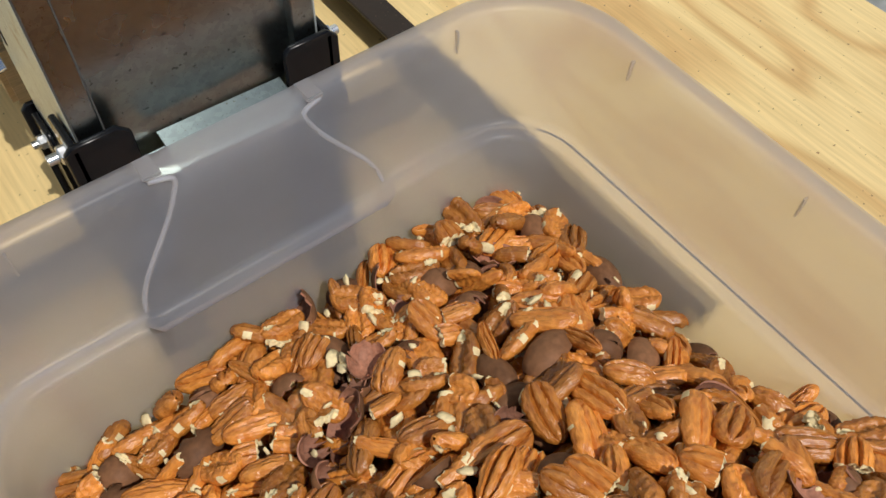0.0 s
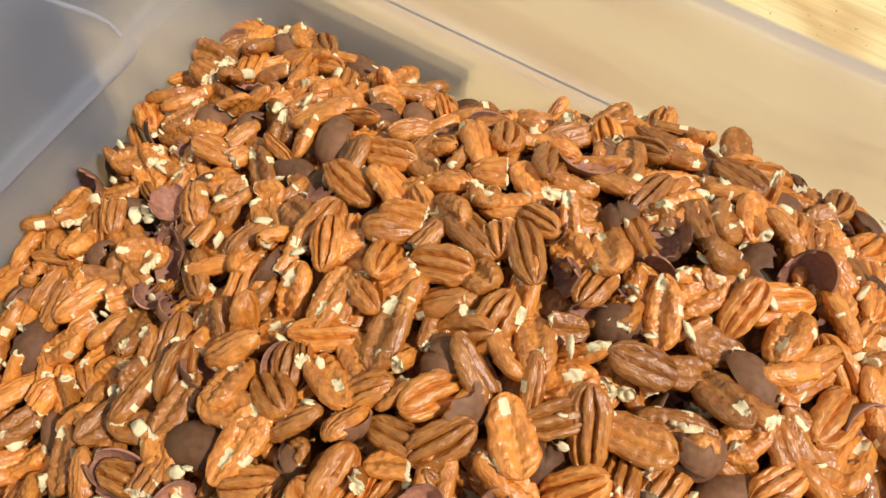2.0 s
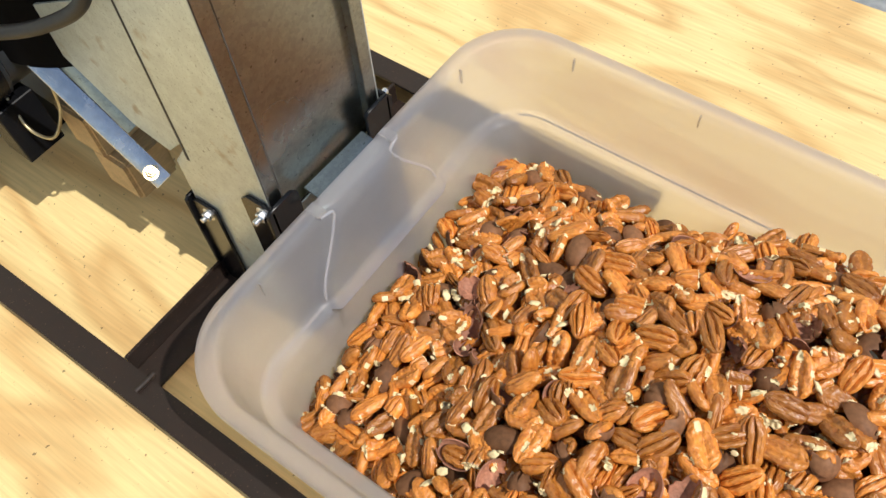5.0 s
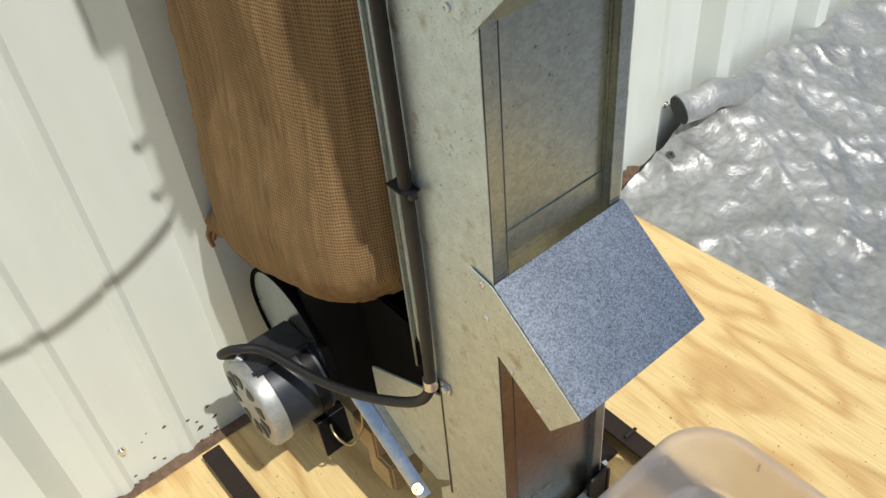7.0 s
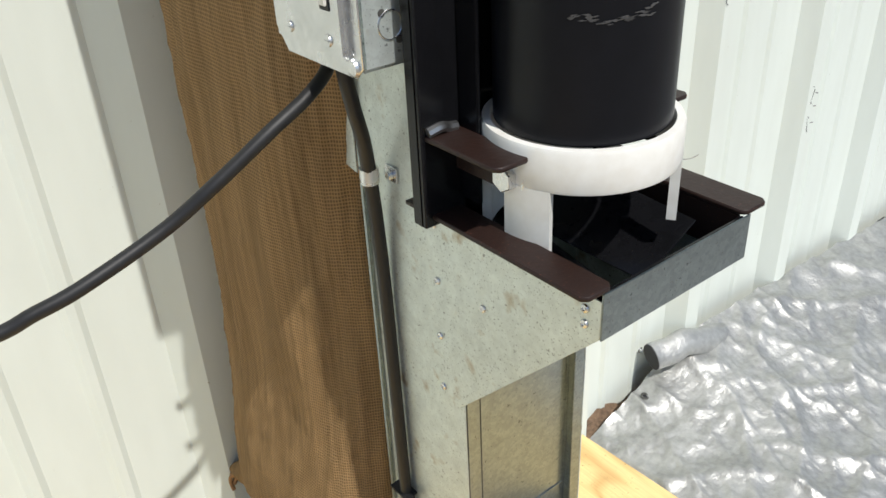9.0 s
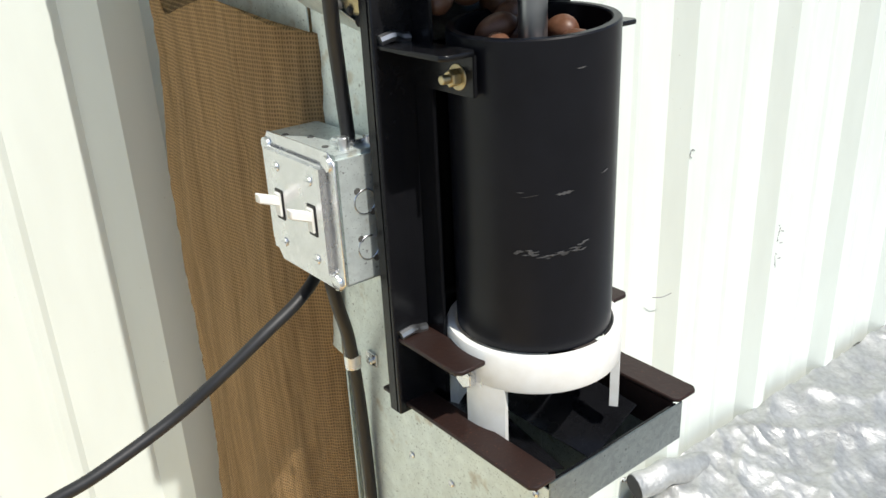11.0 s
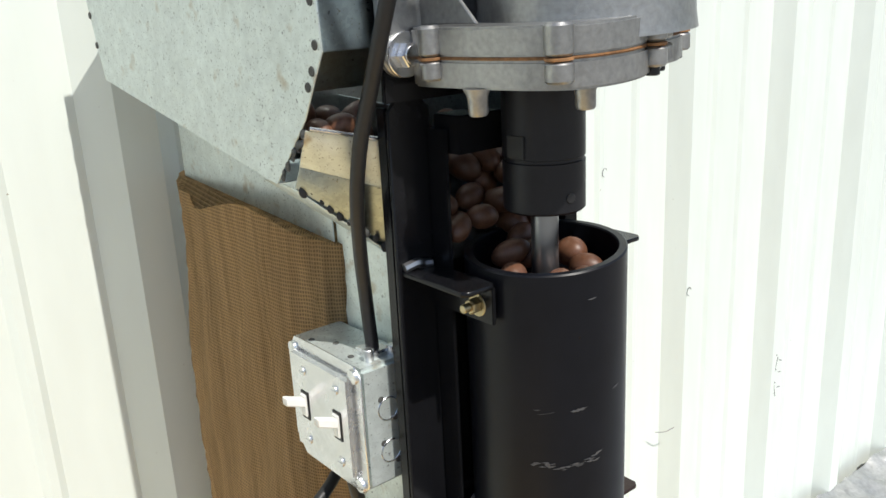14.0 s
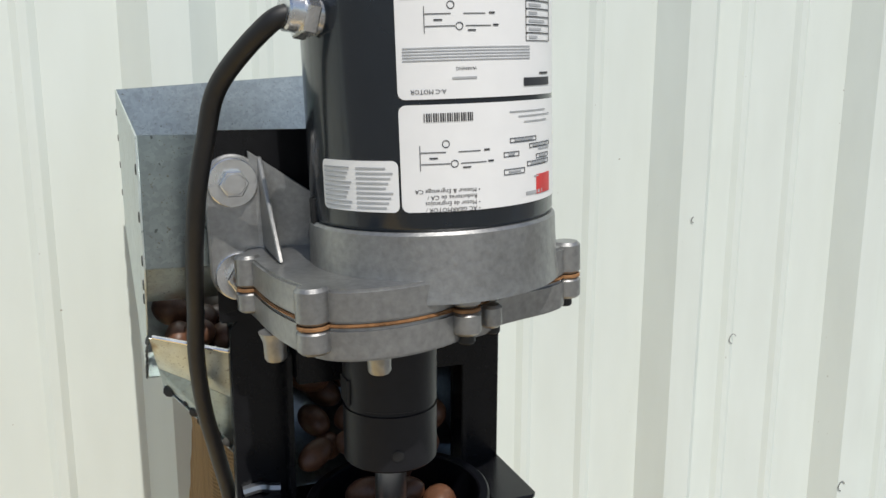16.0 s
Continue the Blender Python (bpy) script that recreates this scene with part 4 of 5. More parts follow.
def words(parent, text, u, v, size, mat="ink"):
    """Lettering bent round the can, upside down as the motor hangs."""
    cu = bpy.data.curves.new("lettering", "FONT")
    cu.body, cu.size, cu.resolution_u = text, size, 2
    tmp = new("lettering", cu)
    bpy.context.view_layer.update()
    mesh = bpy.data.meshes.new_from_object(tmp.evaluated_get(bpy.context.evaluated_depsgraph_get()))
    bpy.data.objects.remove(tmp)
    bm = bmesh.new()
    bm.from_mesh(mesh)
    for vert in bm.verts:
        vert.co = bend(u - vert.co.x, v - vert.co.y, INK + 0.0001)
    part("lettering", bm, M[mat], parent, smooth=None)
for text, v in (("• AC GEARMOTOR /", 1.4425), ("• Motor de Engranajes", 1.4455), ("  Reductores de CA /", 1.4485), ("• Moteur & Engrenage CA", 1.4515)):
    words(lower_label, text, 0.0125, v, 0.0030)
words(upper_label, "A-C MOTOR", -0.003, 1.4985, 0.0030)
words(upper_label, "WARNING", 0.012, 1.5085, 0.0021)
bars(lower_label, [(0.041, 0.056, 1.4445, 1.4462), (0.048, 0.052, 1.453, 1.4537), (0.052, 0.066, 1.4665, 1.4673), (0.040, 0.062, 1.4810, 1.4816), (0.036, 0.066, 1.4838, 1.4844), (0.030, 0.06, 1.4862, 1.4868)], "grey_ink")
bars(lower_label, [(0.050, 0.066, 1.4440, 1.4540)], "red")
bars(lower_label, [(-0.014 + 0.0011 * k, -0.014 + 0.0011 * k + (0.0007 if k % 3 else 0.0004), 1.4835, 1.4875) for k in range(22)])
for u0, u1, v0, v1 in ((0.026, 0.040, 1.4560, 1.4588), (0.042, 0.064, 1.4590, 1.4614), (0.050, 0.064, 1.4622, 1.4645), (0.026, 0.036, 1.4648, 1.4672), (0.044, 0.066, 1.4680, 1.4702), (0.030, 0.05, 1.4715, 1.4738)):
    frame_lines(lower_label, u0, u1, v0, v1)
    bars(lower_label, [(u0 + 0.003, u1 - 0.003, (v0 + v1) / 2 - 0.0004, (v0 + v1) / 2 + 0.0004)], "grey_ink")
def diagram(parent, u, v):
    bars(parent, [(u - 0.016, u - 0.002, v, v + 0.0003), (u + 0.003, u + 0.016, v, v + 0.0003), (u - 0.016, u - 0.004, v + 0.0055, v + 0.0058), (u + 0.002, u + 0.013, v + 0.0055, v + 0.0058),
                  (u - 0.0165, u - 0.0162, v - 0.003, v + 0.009), (u + 0.004, u + 0.008, v - 0.0022, v - 0.0016), (u - 0.012, u - 0.008, v + 0.0026, v + 0.0032), (u + 0.017, u + 0.020, v, v + 0.0008), (u + 0.015, u + 0.018, v + 0.0055, v + 0.0063)])
    for du, dv in ((0.0, 0.0), (-0.004, 0.0095)):
        pts = [bend(u + du + 0.0017 * math.cos(a), v + dv + 0.0017 * math.sin(a), INK) for a in np.linspace(0, 6.2832, 13)]
        part("print_circle", sweep(pts, 0.00022, 4, 1), M["ink"], parent, smooth=None)
diagram(lower_label, 0.0, 1.4635)
diagram(upper_label, 0.004, 1.527)
bars(upper_label, [(U0 + 0.003, 0.045, 1.5116 + 0.0014 * k, 1.5121 + 0.0014 * k) for k in range(5)], "grey_ink")
bars(upper_label, [(U0 + 0.003, 0.05, 1.5395, 1.5402), (0.0, 0.012, 1.5030, 1.5040)], "grey_ink")
bars(upper_label, [(0.040, 0.066, 1.4985, 1.5025), (0.054, 0.064, 1.5040, 1.5050)], "ink")
for k in range(9):
    frame_lines(upper_label, 0.042, 0.067, 1.5200 + 0.0038 * k, 1.5239 + 0.0038 * k)
    bars(upper_label, [(0.0445, 0.052 + 0.004 * (k % 3), 1.5213 + 0.0038 * k, 1.5225 + 0.0038 * k)], "grey_ink")
for k in range(9):
    for a, b in ((-0.073, -0.053), (-0.050, -0.030)):
        bars(small_label, [(a, b - 0.0012 * ((k * 7 + int(a * 100)) % 4), 1.4424 + 0.0024 * k, 1.4432 + 0.0024 * k)], "grey_ink")
lean = Matrix.Translation((GX, GY, 1.40)) @ Matrix.Rotation(radians(-2.0), 4, "Y") @ Matrix.Translation((-GX, -GY, -1.40))
for ob in [gear, motor] + list(gear.children_recursive) + list(motor.children_recursive):
    ob.data.transform(lean)
# cable gland and the cable down to the switch box
gl = bend(-0.0765, 1.5330, 0.067)
part("cable_gland", join(rod(gl, gl + Vector((-0.020, -0.004, 0.002)), 0.010, 24, 0.001), hexagon(gl + Vector((-0.006, -0.001, 0)), gl + Vector((-0.013, -0.003, 0.001)), 0.0125)), M["zinc"], mach, "zinc cable clamp")
part("motor_cable", sweep([gl + Vector((-0.010, -0.002, 0.001)), gl + Vector((-0.026, -0.002, -0.004)), (-0.022, 0.070, 1.495), (-0.029, 0.084, 1.465), (-0.034, 0.094, 1.435), (-0.036, 0.108, 1.40), (-0.036, 0.124, 1.365), (-0.036, 0.140, 1.33), (-0.032, 0.156, 1.29), (-0.024, 0.170, 1.25), (-0.016, 0.180, 1.21), (-0.014, 0.180, 1.175), (-0.014, 0.178, 1.158)], 0.0052, 14), M["rubber"], mach, "thick black rubber cable")

# hopper
HX1 = 0.190
side = [(0.542, 1.4885), (0.138, 1.466), (0.134, 1.388), (0.160, 1.345), (0.205, 1.297), (0.508, 1.3565)]
HS = lambda y: -0.0598 - 0.025 * y
hopper = part("hopper_side", slab([(HS(y), y, z) for y, z in side], (T, 0, 0), 0.0003), M["galv_dull"], mach, "pale galvanised hopper side with spot welds")
part("hopper_side", slab([(HX1, y, z + 0.02 * (z > 1.48)) for y, z in side], (-T, 0, 0), 0.0003), M["galv_dull"], mach)
part("hopper_front", slab([(HS(.138) + T, 0.138, 1.466), (HX1 - T, 0.138, 1.466), (HX1 - T, 0.134, 1.388), (HS(.134) + T, 0.134, 1.388)], (0, 0.0012, 0), 0.0003), M["galv"], mach, "dark reflecting galvanised hopper front")
part("hopper_back", slab([(HS(.542) + T, 0.542, 1.4885), (HX1 - T, 0.542, 1.5085), (HX1 - T, 0.508, 1.3565), (HS(.508) + T, 0.508, 1.3565)], (0, -0.0012, 0), 0.0003), M["galv"], mach)
part("hopper_floor", slab([(HS(.508) + T, 0.508, 1.3565), (HX1 - T, 0.508, 1.3565), (HX1 - T, 0.205, 1.297), (HS(.205) + T, 0.205, 1.297)], (0, 0, 0.0012), 0.0003), M["galv_dull"], mach)
part("hopper_brow", slab([(HS(.134) + T, 0.134, 1.388), (HX1 - T, 0.134, 1.388), (HX1 - T, 0.160, 1.362), (HS(.16) + T, 0.160, 1.362)], (0, 0.001, 0.001), 0.0003), M["galv"], mach)
for xa, xb, xc, xd in ((HS(.163) + 0.001, -0.001, 0.004, HS(.2) + 0.010), (HX1 - 0.001, 0.152, 0.147, HX1 - 0.012)):
    ya, yb = Vector((xa, 0.163, 1.338)).lerp(Vector((xd, 0.196, 1.294)), 0.62), Vector((xb, 0.150, 1.322)).lerp(Vector((xc, 0.152, 1.235)), 0.40)
    part("feed_cheek", slab([(xa, 0.163, 1.338), (xb, 0.150, 1.322), yb, ya], (0, 0.0012, 0), 0.0003), M["galv_dull"], mach, "tarnished galvanised feed trough")
    part("feed_apron", slab([ya, yb, (xc, 0.160, 1.235), (xd, 0.199, 1.292)], (0, 0.0012, 0), 0.0003), M["galv"], mach, "bare galvanised lower face of the trough")
    part("trough_floor", slab([(xd, 0.197, 1.293), (xc, 0.153, 1.234), (xc, 0.25, 1.25), (xd, 0.25, 1.296)], (0, 0, -0.0012), 0.0003), M["galv_dull"], mach)
part("trough_wall", slab([(0.0100, 0.155, 1.234), (0.0100, 0.250, 1.262), (0.0100, 0.250, 1.350), (0.0100, 0.155, 1.345)], (0.0010, 0, 0), 0.0003), M["galv"], mach)
part("trough_wall", slab([(0.1430, 0.155, 1.234), (0.1430, 0.250, 1.262), (0.1430, 0.250, 1.350), (0.1430, 0.155, 1.345)], (-0.0010, 0, 0), 0.0003), M["galv"], mach)
part("trough_base", slab([(0.0115, 0.145, 1.231), (0.1425, 0.145, 1.231), (0.1425, 0.250, 1.300), (0.0115, 0.250, 1.300)], (0, 0, -0.0012), 0.0003), M["galv"], mach)
# added hidden plate; blocks the bright wall from showing through the feed gap
part("feed_baffle", slab([(HS(.235) + 0.002, 0.235, 1.306), (HX1 - 0.003, 0.235, 1.306), (HX1 - 0.003, 0.235, 1.41), (HS(.235) + 0.002, 0.235, 1.41)], (0, 0.001, 0), 0.0003), M["galv"], mach)
part("trough_lip", sweep([(HS(.161) + 0.003, 0.161, 1.339), (-0.03, 0.155, 1.331), (0.0, 0.149, 1.323)], 0.0014, 8, 4), M["zinc"], mach)
random.seed(12)
for y, z in ((0.144, 1.446), (0.142, 1.418), (0.141, 1.392), (0.147, 1.376), (0.153, 1.366), (0.534, 1.466), (0.528, 1.441), (0.522, 1.415), (0.516, 1.388)):
    part("spot_weld", lathe([(0.0034, 0), (0.003, 0.0007), (0, 0.0009)], (HS(y), y, z), (-1, 0, 0), 10), M["mark"], hopper)
for k in range(9):
    y, z = 0.166 + 0.004 * k + random.uniform(-.003, .003), 1.335 - 0.0042 * k + random.uniform(-.002, .002)
    part("solder_blob", lathe([(random.uniform(.002, .0042), 0), (0.002, 0.0012), (0, 0.0014)], (HS(y) + 0.0005, y, z), (-1, 0.1, 0.2), 9), M["mark"], hopper)
for k in range(12):
    x = HS(.2) + 0.014 + 0.0048 * k
    y, z = 0.1945 - 0.0035 * k, 1.2905 - 0.0048 * k + random.uniform(0, .005)
    part("solder_blob", lathe([(random.uniform(.002, .0048), 0), (0.002, 0.001), (0, 0.0013)], (x, y - 0.001, z), (0.1, -1, 0.1), 9), M["mark"], mach)

part("rear_panel", slab([(XL - 0.0025, 0.2535, 0.95), (XL - 0.0025, 0.2535, 1.302), (XL - 0.0025, 0.545, 1.372), (XL - 0.0025, 0.545, 1.0)], (0.0012, 0, 0), 0.0003), M["galv_dull"], mach)
# switch box
sb = part("switch_box", join(box(-0.0405, XL - 0.0005, 0.158, 0.256, 1.063, 1.162, 0.003)), M["galv_dull"], mach, "galvanised steel switch box with two white toggles")
cov = [(0.155, 1.068), (0.163, 1.060), (0.246, 1.060), (0.259, 1.076), (0.259, 1.150), (0.248, 1.165), (0.163, 1.165), (0.155, 1.157)]
cover = part("cover_plate", join(slab([(-0.0408, y, z) for y, z in cov], (-0.0016, 0, 0), 0.0006), box(-0.0475, -0.0424, 0.166, 0.249, 1.071, 1.155, 0.0022)), M["zinc"], sb, "raised pressed-steel cover plate")
for y in (0.183, 0.230):
    part("toggle_slot", box(-0.0482, -0.0474, y - 0.0055, y + 0.0055, 1.100, 1.124, 0.0003), M["rubber"], cover)
    part("toggle", join(box(-0.0500, -0.0478, y - 0.0042, y + 0.0042, 1.103, 1.122, 0.0008), slab([(-0.0495, y - 0.0038, 1.119), (-0.0495, y + 0.0038, 1.119), (-0.066, y + 0.003, 1.1255), (-0.066, y - 0.003, 1.1255)], (0, 0, -0.0075), 0.0009)), M["white"], cover, "white toggle lever")
    for z in (1.0815, 1.1415):
        part("screw", join(lathe([(0.0042, 0), (0.0038, 0.0012), (0, 0.0020)], (-0.0475, y, z), (-1, 0, 0), 14), box(-0.0497, -0.0492, y - 0.003, y + 0.003, z - 0.0004, z + 0.0004, 0.0001)), M["zinc"], cover)
for y, z in ((0.1635, 1.157), (0.165, 1.067), (0.250, 1.154)):
    part("corner_screw", lathe([(0.0062, 0), (0.0055, 0.002), (0, 0.0032)], (-0.0424, y, z), (-1, 0, 0), 16), M["zinc"], cover)
for k, z in enumerate((1.080, 1.098, 1.116, 1.134)):
    part("knockout", rod((-0.012 - 0.012 * (k % 2), 0.1582, z), (-0.012 - 0.012 * (k % 2), 0.1574, z), 0.0026, 12, 0.0002), M["mark"], sb)
for z in (1.09, 1.125):
    part("knockout_ring", sweep([(-0.018 + 0.009 * math.cos(a), 0.1578, z + 0.009 * math.sin(a)) for a in np.linspace(0, 6.28, 14)], 0.0006, 6, 2), M["zinc"], sb)
for x, y in ((-0.03, 0.185), (-0.024, 0.215), (-0.034, 0.235)):
    part("knockout", rod((x, y, 1.1618), (x, y, 1.1626), 0.0026, 12, 0.0002), M["mark"], sb)
part("strain_clamp", join(box(-0.024, -0.004, 0.168, 0.190, 1.158, 1.167, 0.0015), rod((-0.024, 0.170, 1.160), (-0.024, 0.170, 1.171), 0.0042, 14), rod((-0.004, 0.168, 1.160), (-0.004, 0.168, 1.169), 0.0042, 14)), M["zinc"], sb)
part("power_cord", sweep([(-0.022, 0.226, 1.064), (-0.029, 0.222, 1.049), (-0.053, 0.212, 1.038), (-0.083, 0.208, 1.025), (-0.124, 0.212, 1.000), (-0.163, 0.220, 0.976), (-0.218, 0.222, 0.957), (-0.2475, 0.226, 0.949), (-0.2774, 0.232, 0.941), (-0.36, 0.245, 0.938), (-0.50, 0.26, 0.975), (-0.75, 0.28, 1.10), (-1.15, 0.34, 1.38), (-1.45, 0.56, 1.62), (-1.5, 0.61, 1.64)], 0.0049, 14), M["rubber"], mach, "black power cord hanging away to the side")
part("blower_cable", sweep([(-0.0285, 0.202, 1.066), (-0.0289, 0.200, 1.054), (-0.0233, 0.202, 1.0264), (-0.0141, 0.208, 0.997), (-0.0067, 0.216, 0.9654), (-0.0015, 0.220, 0.919), (0.001, 0.221, 0.85), (0.001, 0.219, 0.70), (0.001, 0.217, 0.55), (0.0, 0.220, 0.43), (-0.002, 0.222, 0.392), (-0.012, 0.240, 0.366), (-0.030, 0.30, 0.335), (-0.050, 0.36, 0.325), (-0.075, 0.425, 0.338), (-0.098, 0.448, 0.340), (-0.110, 0.466, 0.326), (-0.098, 0.468, 0.314)], 0.0054, 14), M["rubber"], mach, "black cable clipped down the column")
part("conduit_strip", box(XL - 0.0035, XL - 0.0002, 0.2455, 0.2495, 0.40, 1.03, 0.0005), M["galv"], mach)
part("edge_strip", box(XL - 0.0025, XL - 0.0002, 0.2345, 0.2385, 0.40, 0.96, 0.0005), M["galv"], mach)
for z, nm in ((0.965, "pipe_clip"), (0.402, "pipe_clip")):
    part(nm, join(lathe([(0.0058, -0.006), (0.0072, -0.006), (0.0072, 0.006), (0.0058, 0.006)], (-0.0065 if z > 0.9 else 0.0, 0.2165 if z > 0.9 else 0.2215, z), (0, 0, 1), 20, True), box(XL - 0.0022, XL - 0.0004, 0.200, 0.214, z - 0.006, z + 0.006, 0.0004), rod((XL - 0.002, 0.206, z), (XL - 0.006, 0.206, z), 0.0035, 10)), M["zinc"], mach, "zinc cable clip")
part("cable_tie", join(box(-0.0065, XL - 0.0003, 0.209, 0.2335, 0.632, 0.6345, 0.0005), box(-0.004, 0.002, 0.2045, 0.2095, 0.630, 0.6365, 0.0005)), M["rubber"], mach)

# blower below the sack
duct = [(0.2225, 0.372), (0.2235, 0.224), (0.250, 0.196), (0.290, 0.205), (0.392, 0.285)]
part("blower_duct", slab([(XL + 0.0016, y, z) for y, z in duct], (XR - XL - 0.0032, 0, 0), 0.0006), M["galv_dull"], mach, "galvanised duct from the blower")
part("brace_strip", slab([(XL - 0.003, 0.262, 0.158), (XL - 0.018, 0.266, 0.152), (XL - 0.018, 0.424, 0.270), (XL - 0.003, 0.414, 0.276)], (0, -0.0008, 0.002), 0.0005), M["zinc"], mach, "bright zinc brace strip")
part("brace_fold", slab([(XL - 0.003, 0.300, 0.190), (XL - 0.003, 0.404, 0.274), (XL + 0.010, 0.396, 0.284), (XL + 0.010, 0.292, 0.200)], (0, -0.001, 0.0012), 0.0004), M["galv"], mach)
bolt((XL - 0.013, 0.2735, 0.1650), (-0.15, -0.55, 0.8), 0.0046, mach, 0.005, "brass", 0.004)
BY, BZ = 0.455, 0.262
spiral = [(BY + (0.158 + 0.004 * math.cos(a)) * math.cos(a), BZ + (0.150 + 0.012 * math.sin(a)) * math.sin(a)) for a in np.linspace(0, 6.2832, 49)[:-1]]
housing = part("blower_housing", prism_x(spiral, 0.0135, 0.135, 0.004), M["black"], mach, "black sheet-steel blower housing")
# added box for the hard shade below the sack; matte black puts it into colour
part("housing_cover", box(0.012, 0.14, 0.2225, 0.40, 0.30, 0.445, 0.003), M["matte"], housing)
part("outlet_neck", lathe([(0, 0.24), (0.098, 0.24), (0.098, 0.50), (0.094, 0.50), (0.094, 0.26), (0, 0.26)], (0.082, 0.415, 0), seg=48), M["matte"], housing)
bm_axis = (-1, 0, 0)
MC = (-0.001, 0.452, 0.245)
bmot = part("blower_motor", lathe([(0, -0.01), (0.054, -0.004), (0.054, 0.020), (0.0575, 0.022), (0.0575, 0.082), (0.056, 0.084), (0, 0.084)], MC, bm_axis, 56), M["motor_grey"], mach, "dark grey blower motor with pale end cap")
PC = (-0.001, 0.478, 0.287)
side_plate = part("side_plate", lathe([(0, 0.019), (0.076, 0.019), (0.0800, 0.0185), (0.0800, -0.012), (0, -0.012)], PC, bm_axis, 72), M["plate"], mach, "glossy dark round mounting plate")
part("rolled_rim", lathe([(0.0804, 0.016), (0.0810, 0.0205), (0.0835, 0.022), (0.0860, 0.0195), (0.0865, 0.014), (0.0850, -0.011), (0.0804, -0.011)], PC, bm_axis, 72, True), M["matte"], side_plate)
part("end_cap", lathe([(0.058, 0.082), (0.0600, 0.083), (0.0600, 0.098), (0.0575, 0.1025), (0.051, 0.1035), (0.030, 0.1038), (0.018, 0.1045), (0, 0.1045), (0, 0.082)], MC, bm_axis, 56), M["motor_cap"], bmot, "pale cast end cap with vent slots")
part("band", lathe([(0.0578, 0.026), (0.0590, 0.026), (0.0590, 0.040), (0.0578, 0.040)], MC, bm_axis, 56, True), M["black"], bmot)
for k in range(10):
    a = 6.283185 * k / 10 + 0.2
    c, s = math.cos(a), math.sin(a)
    p = [(MC[0] - 0.1042, MC[1] + r * math.cos(a + d), MC[2] + r * math.sin(a + d)) for r, d in ((0.026, -0.18), (0.046, -0.20), (0.046, 0.13), (0.038, 0.20), (0.026, 0.08))]
    part("vent_slot", slab(p, (-0.0006, 0, 0), 0.0001), M["ink"], bmot)
part("junction_box", box(-0.094, -0.020, 0.430, 0.482, 0.296, 0.3065, 0.003), M["motor_grey"], bmot)
part("gland", rod((-0.090, 0.468, 0.306), (-0.097, 0.468, 0.316), 0.008, 18), M["zinc"], bmot)
part("motor_foot", slab([(-0.050, 0.400, 0.138), (-0.050, 0.432, 0.142), (-0.050, 0.436, 0.196), (-0.050, 0.405, 0.200)], (0.040, 0, 0), 0.001), M["black"], mach)
part("support_leg", box(0.02, 0.06, 0.56, 0.60, 0.0, 0.17, 0.002), M["black"], mach)
part("wood_block", join(box(0.004, 0.055, 0.350, 0.402, 0.052, 0.108, 0.004), box(0.002, 0.055, 0.372, 0.418, 0.1085, 0.165, 0.003)), M["lumber"], mach, "notched wooden support block")
part("yellow_wire", sweep([(-0.03, 0.415, 0.20), (-0.035, 0.395, 0.175), (-0.028, 0.372, 0.172), (-0.012, 0.366, 0.196), (-0.004, 0.372, 0.225)], 0.0016, 8, 8), M["brass"], mach, "thin yellow wire")


# ---- burlap sack ----
def build_sack():
    rows, nseg = [], 132
    for k in range(100):
        v = k / 99
        z = 0.335 + v * 0.915
        low = max(0.0, 1 - v / 0.12)
        yc, xc = 0.422 + 0.006 * (1 - v), 0.075
        upper = min(1.0, max(0.0, (v - 0.55) / 0.3))
        upper = upper * upper * (3 - 2 * upper)
        yc -= 0.016 * upper
        hy, hx = 0.158 + 0.008 * (1 - v) + 0.016 * upper, 0.092 + 0.008 * upper + 0.014 * math.sin(3.14159 * min(1, v * 1.15)) + 0.030 * math.exp(-((v - 0.12) / 0.16) ** 2)
        shrink = max(0.0, 1 - low ** 2.2) ** 0.6 if low > 0 else 1.0
        hy, hx = hy * (0.45 + 0.55 * shrink), hx * (0.30 + 0.70 * shrink)
        row = []
        for j in range(nseg + 1):
            a = 6.283185 * (j % nseg) / nseg
            c, s = math.cos(a), math.sin(a)
            p = 0.62
            px = hx * math.copysign(abs(c) ** p, c)
            py = hy * math.copysign(abs(s) ** p, s)
            fold = 0.0045 * wob(py * 1.0, 0.3 * z, c * 0.2, 26) + 0.005 * wob(py, z * 0.35, 3, 11) + 0.0022 * wob(py * 3, z * 2, c, 30)
            zz = z + 0.45 * (0.50 - yc - py) * max(0.0, 1 - v) ** 3
            if v > 0.9:
                w = (v - 0.9) / 0.1
                zz -= w * 0.035 * (0.5 - 0.5 * math.cos((py + 0.05) * 26)) * (1 if s < 0.2 else 0.4) * 0.6
            tuft = math.exp(-((zz - 0.386) / 0.028) ** 2 - ((a - 2.20) / 0.16) ** 2) * 0.045
            n = Vector((px / max(hx, .01), py / max(hy, .01), 0))
            row.append((xc + px + n.x * (fold + tuft * 0.7), yc + py + n.y * (fold + tuft), zz))
        rows.append(row)
    bm = grid(rows)
    bmesh.ops.remove_doubles(bm, verts=bm.verts, dist=0.00005)
    ring = [e for e in bm.edges if len(e.link_faces) == 1]
    bmesh.ops.holes_fill(bm, edges=ring, sides=0)
    ob = single("burlap_sack", bm, M["burlap"], "tall brown burlap sack tied below the hopper", "sack", smooth=60)
    return ob


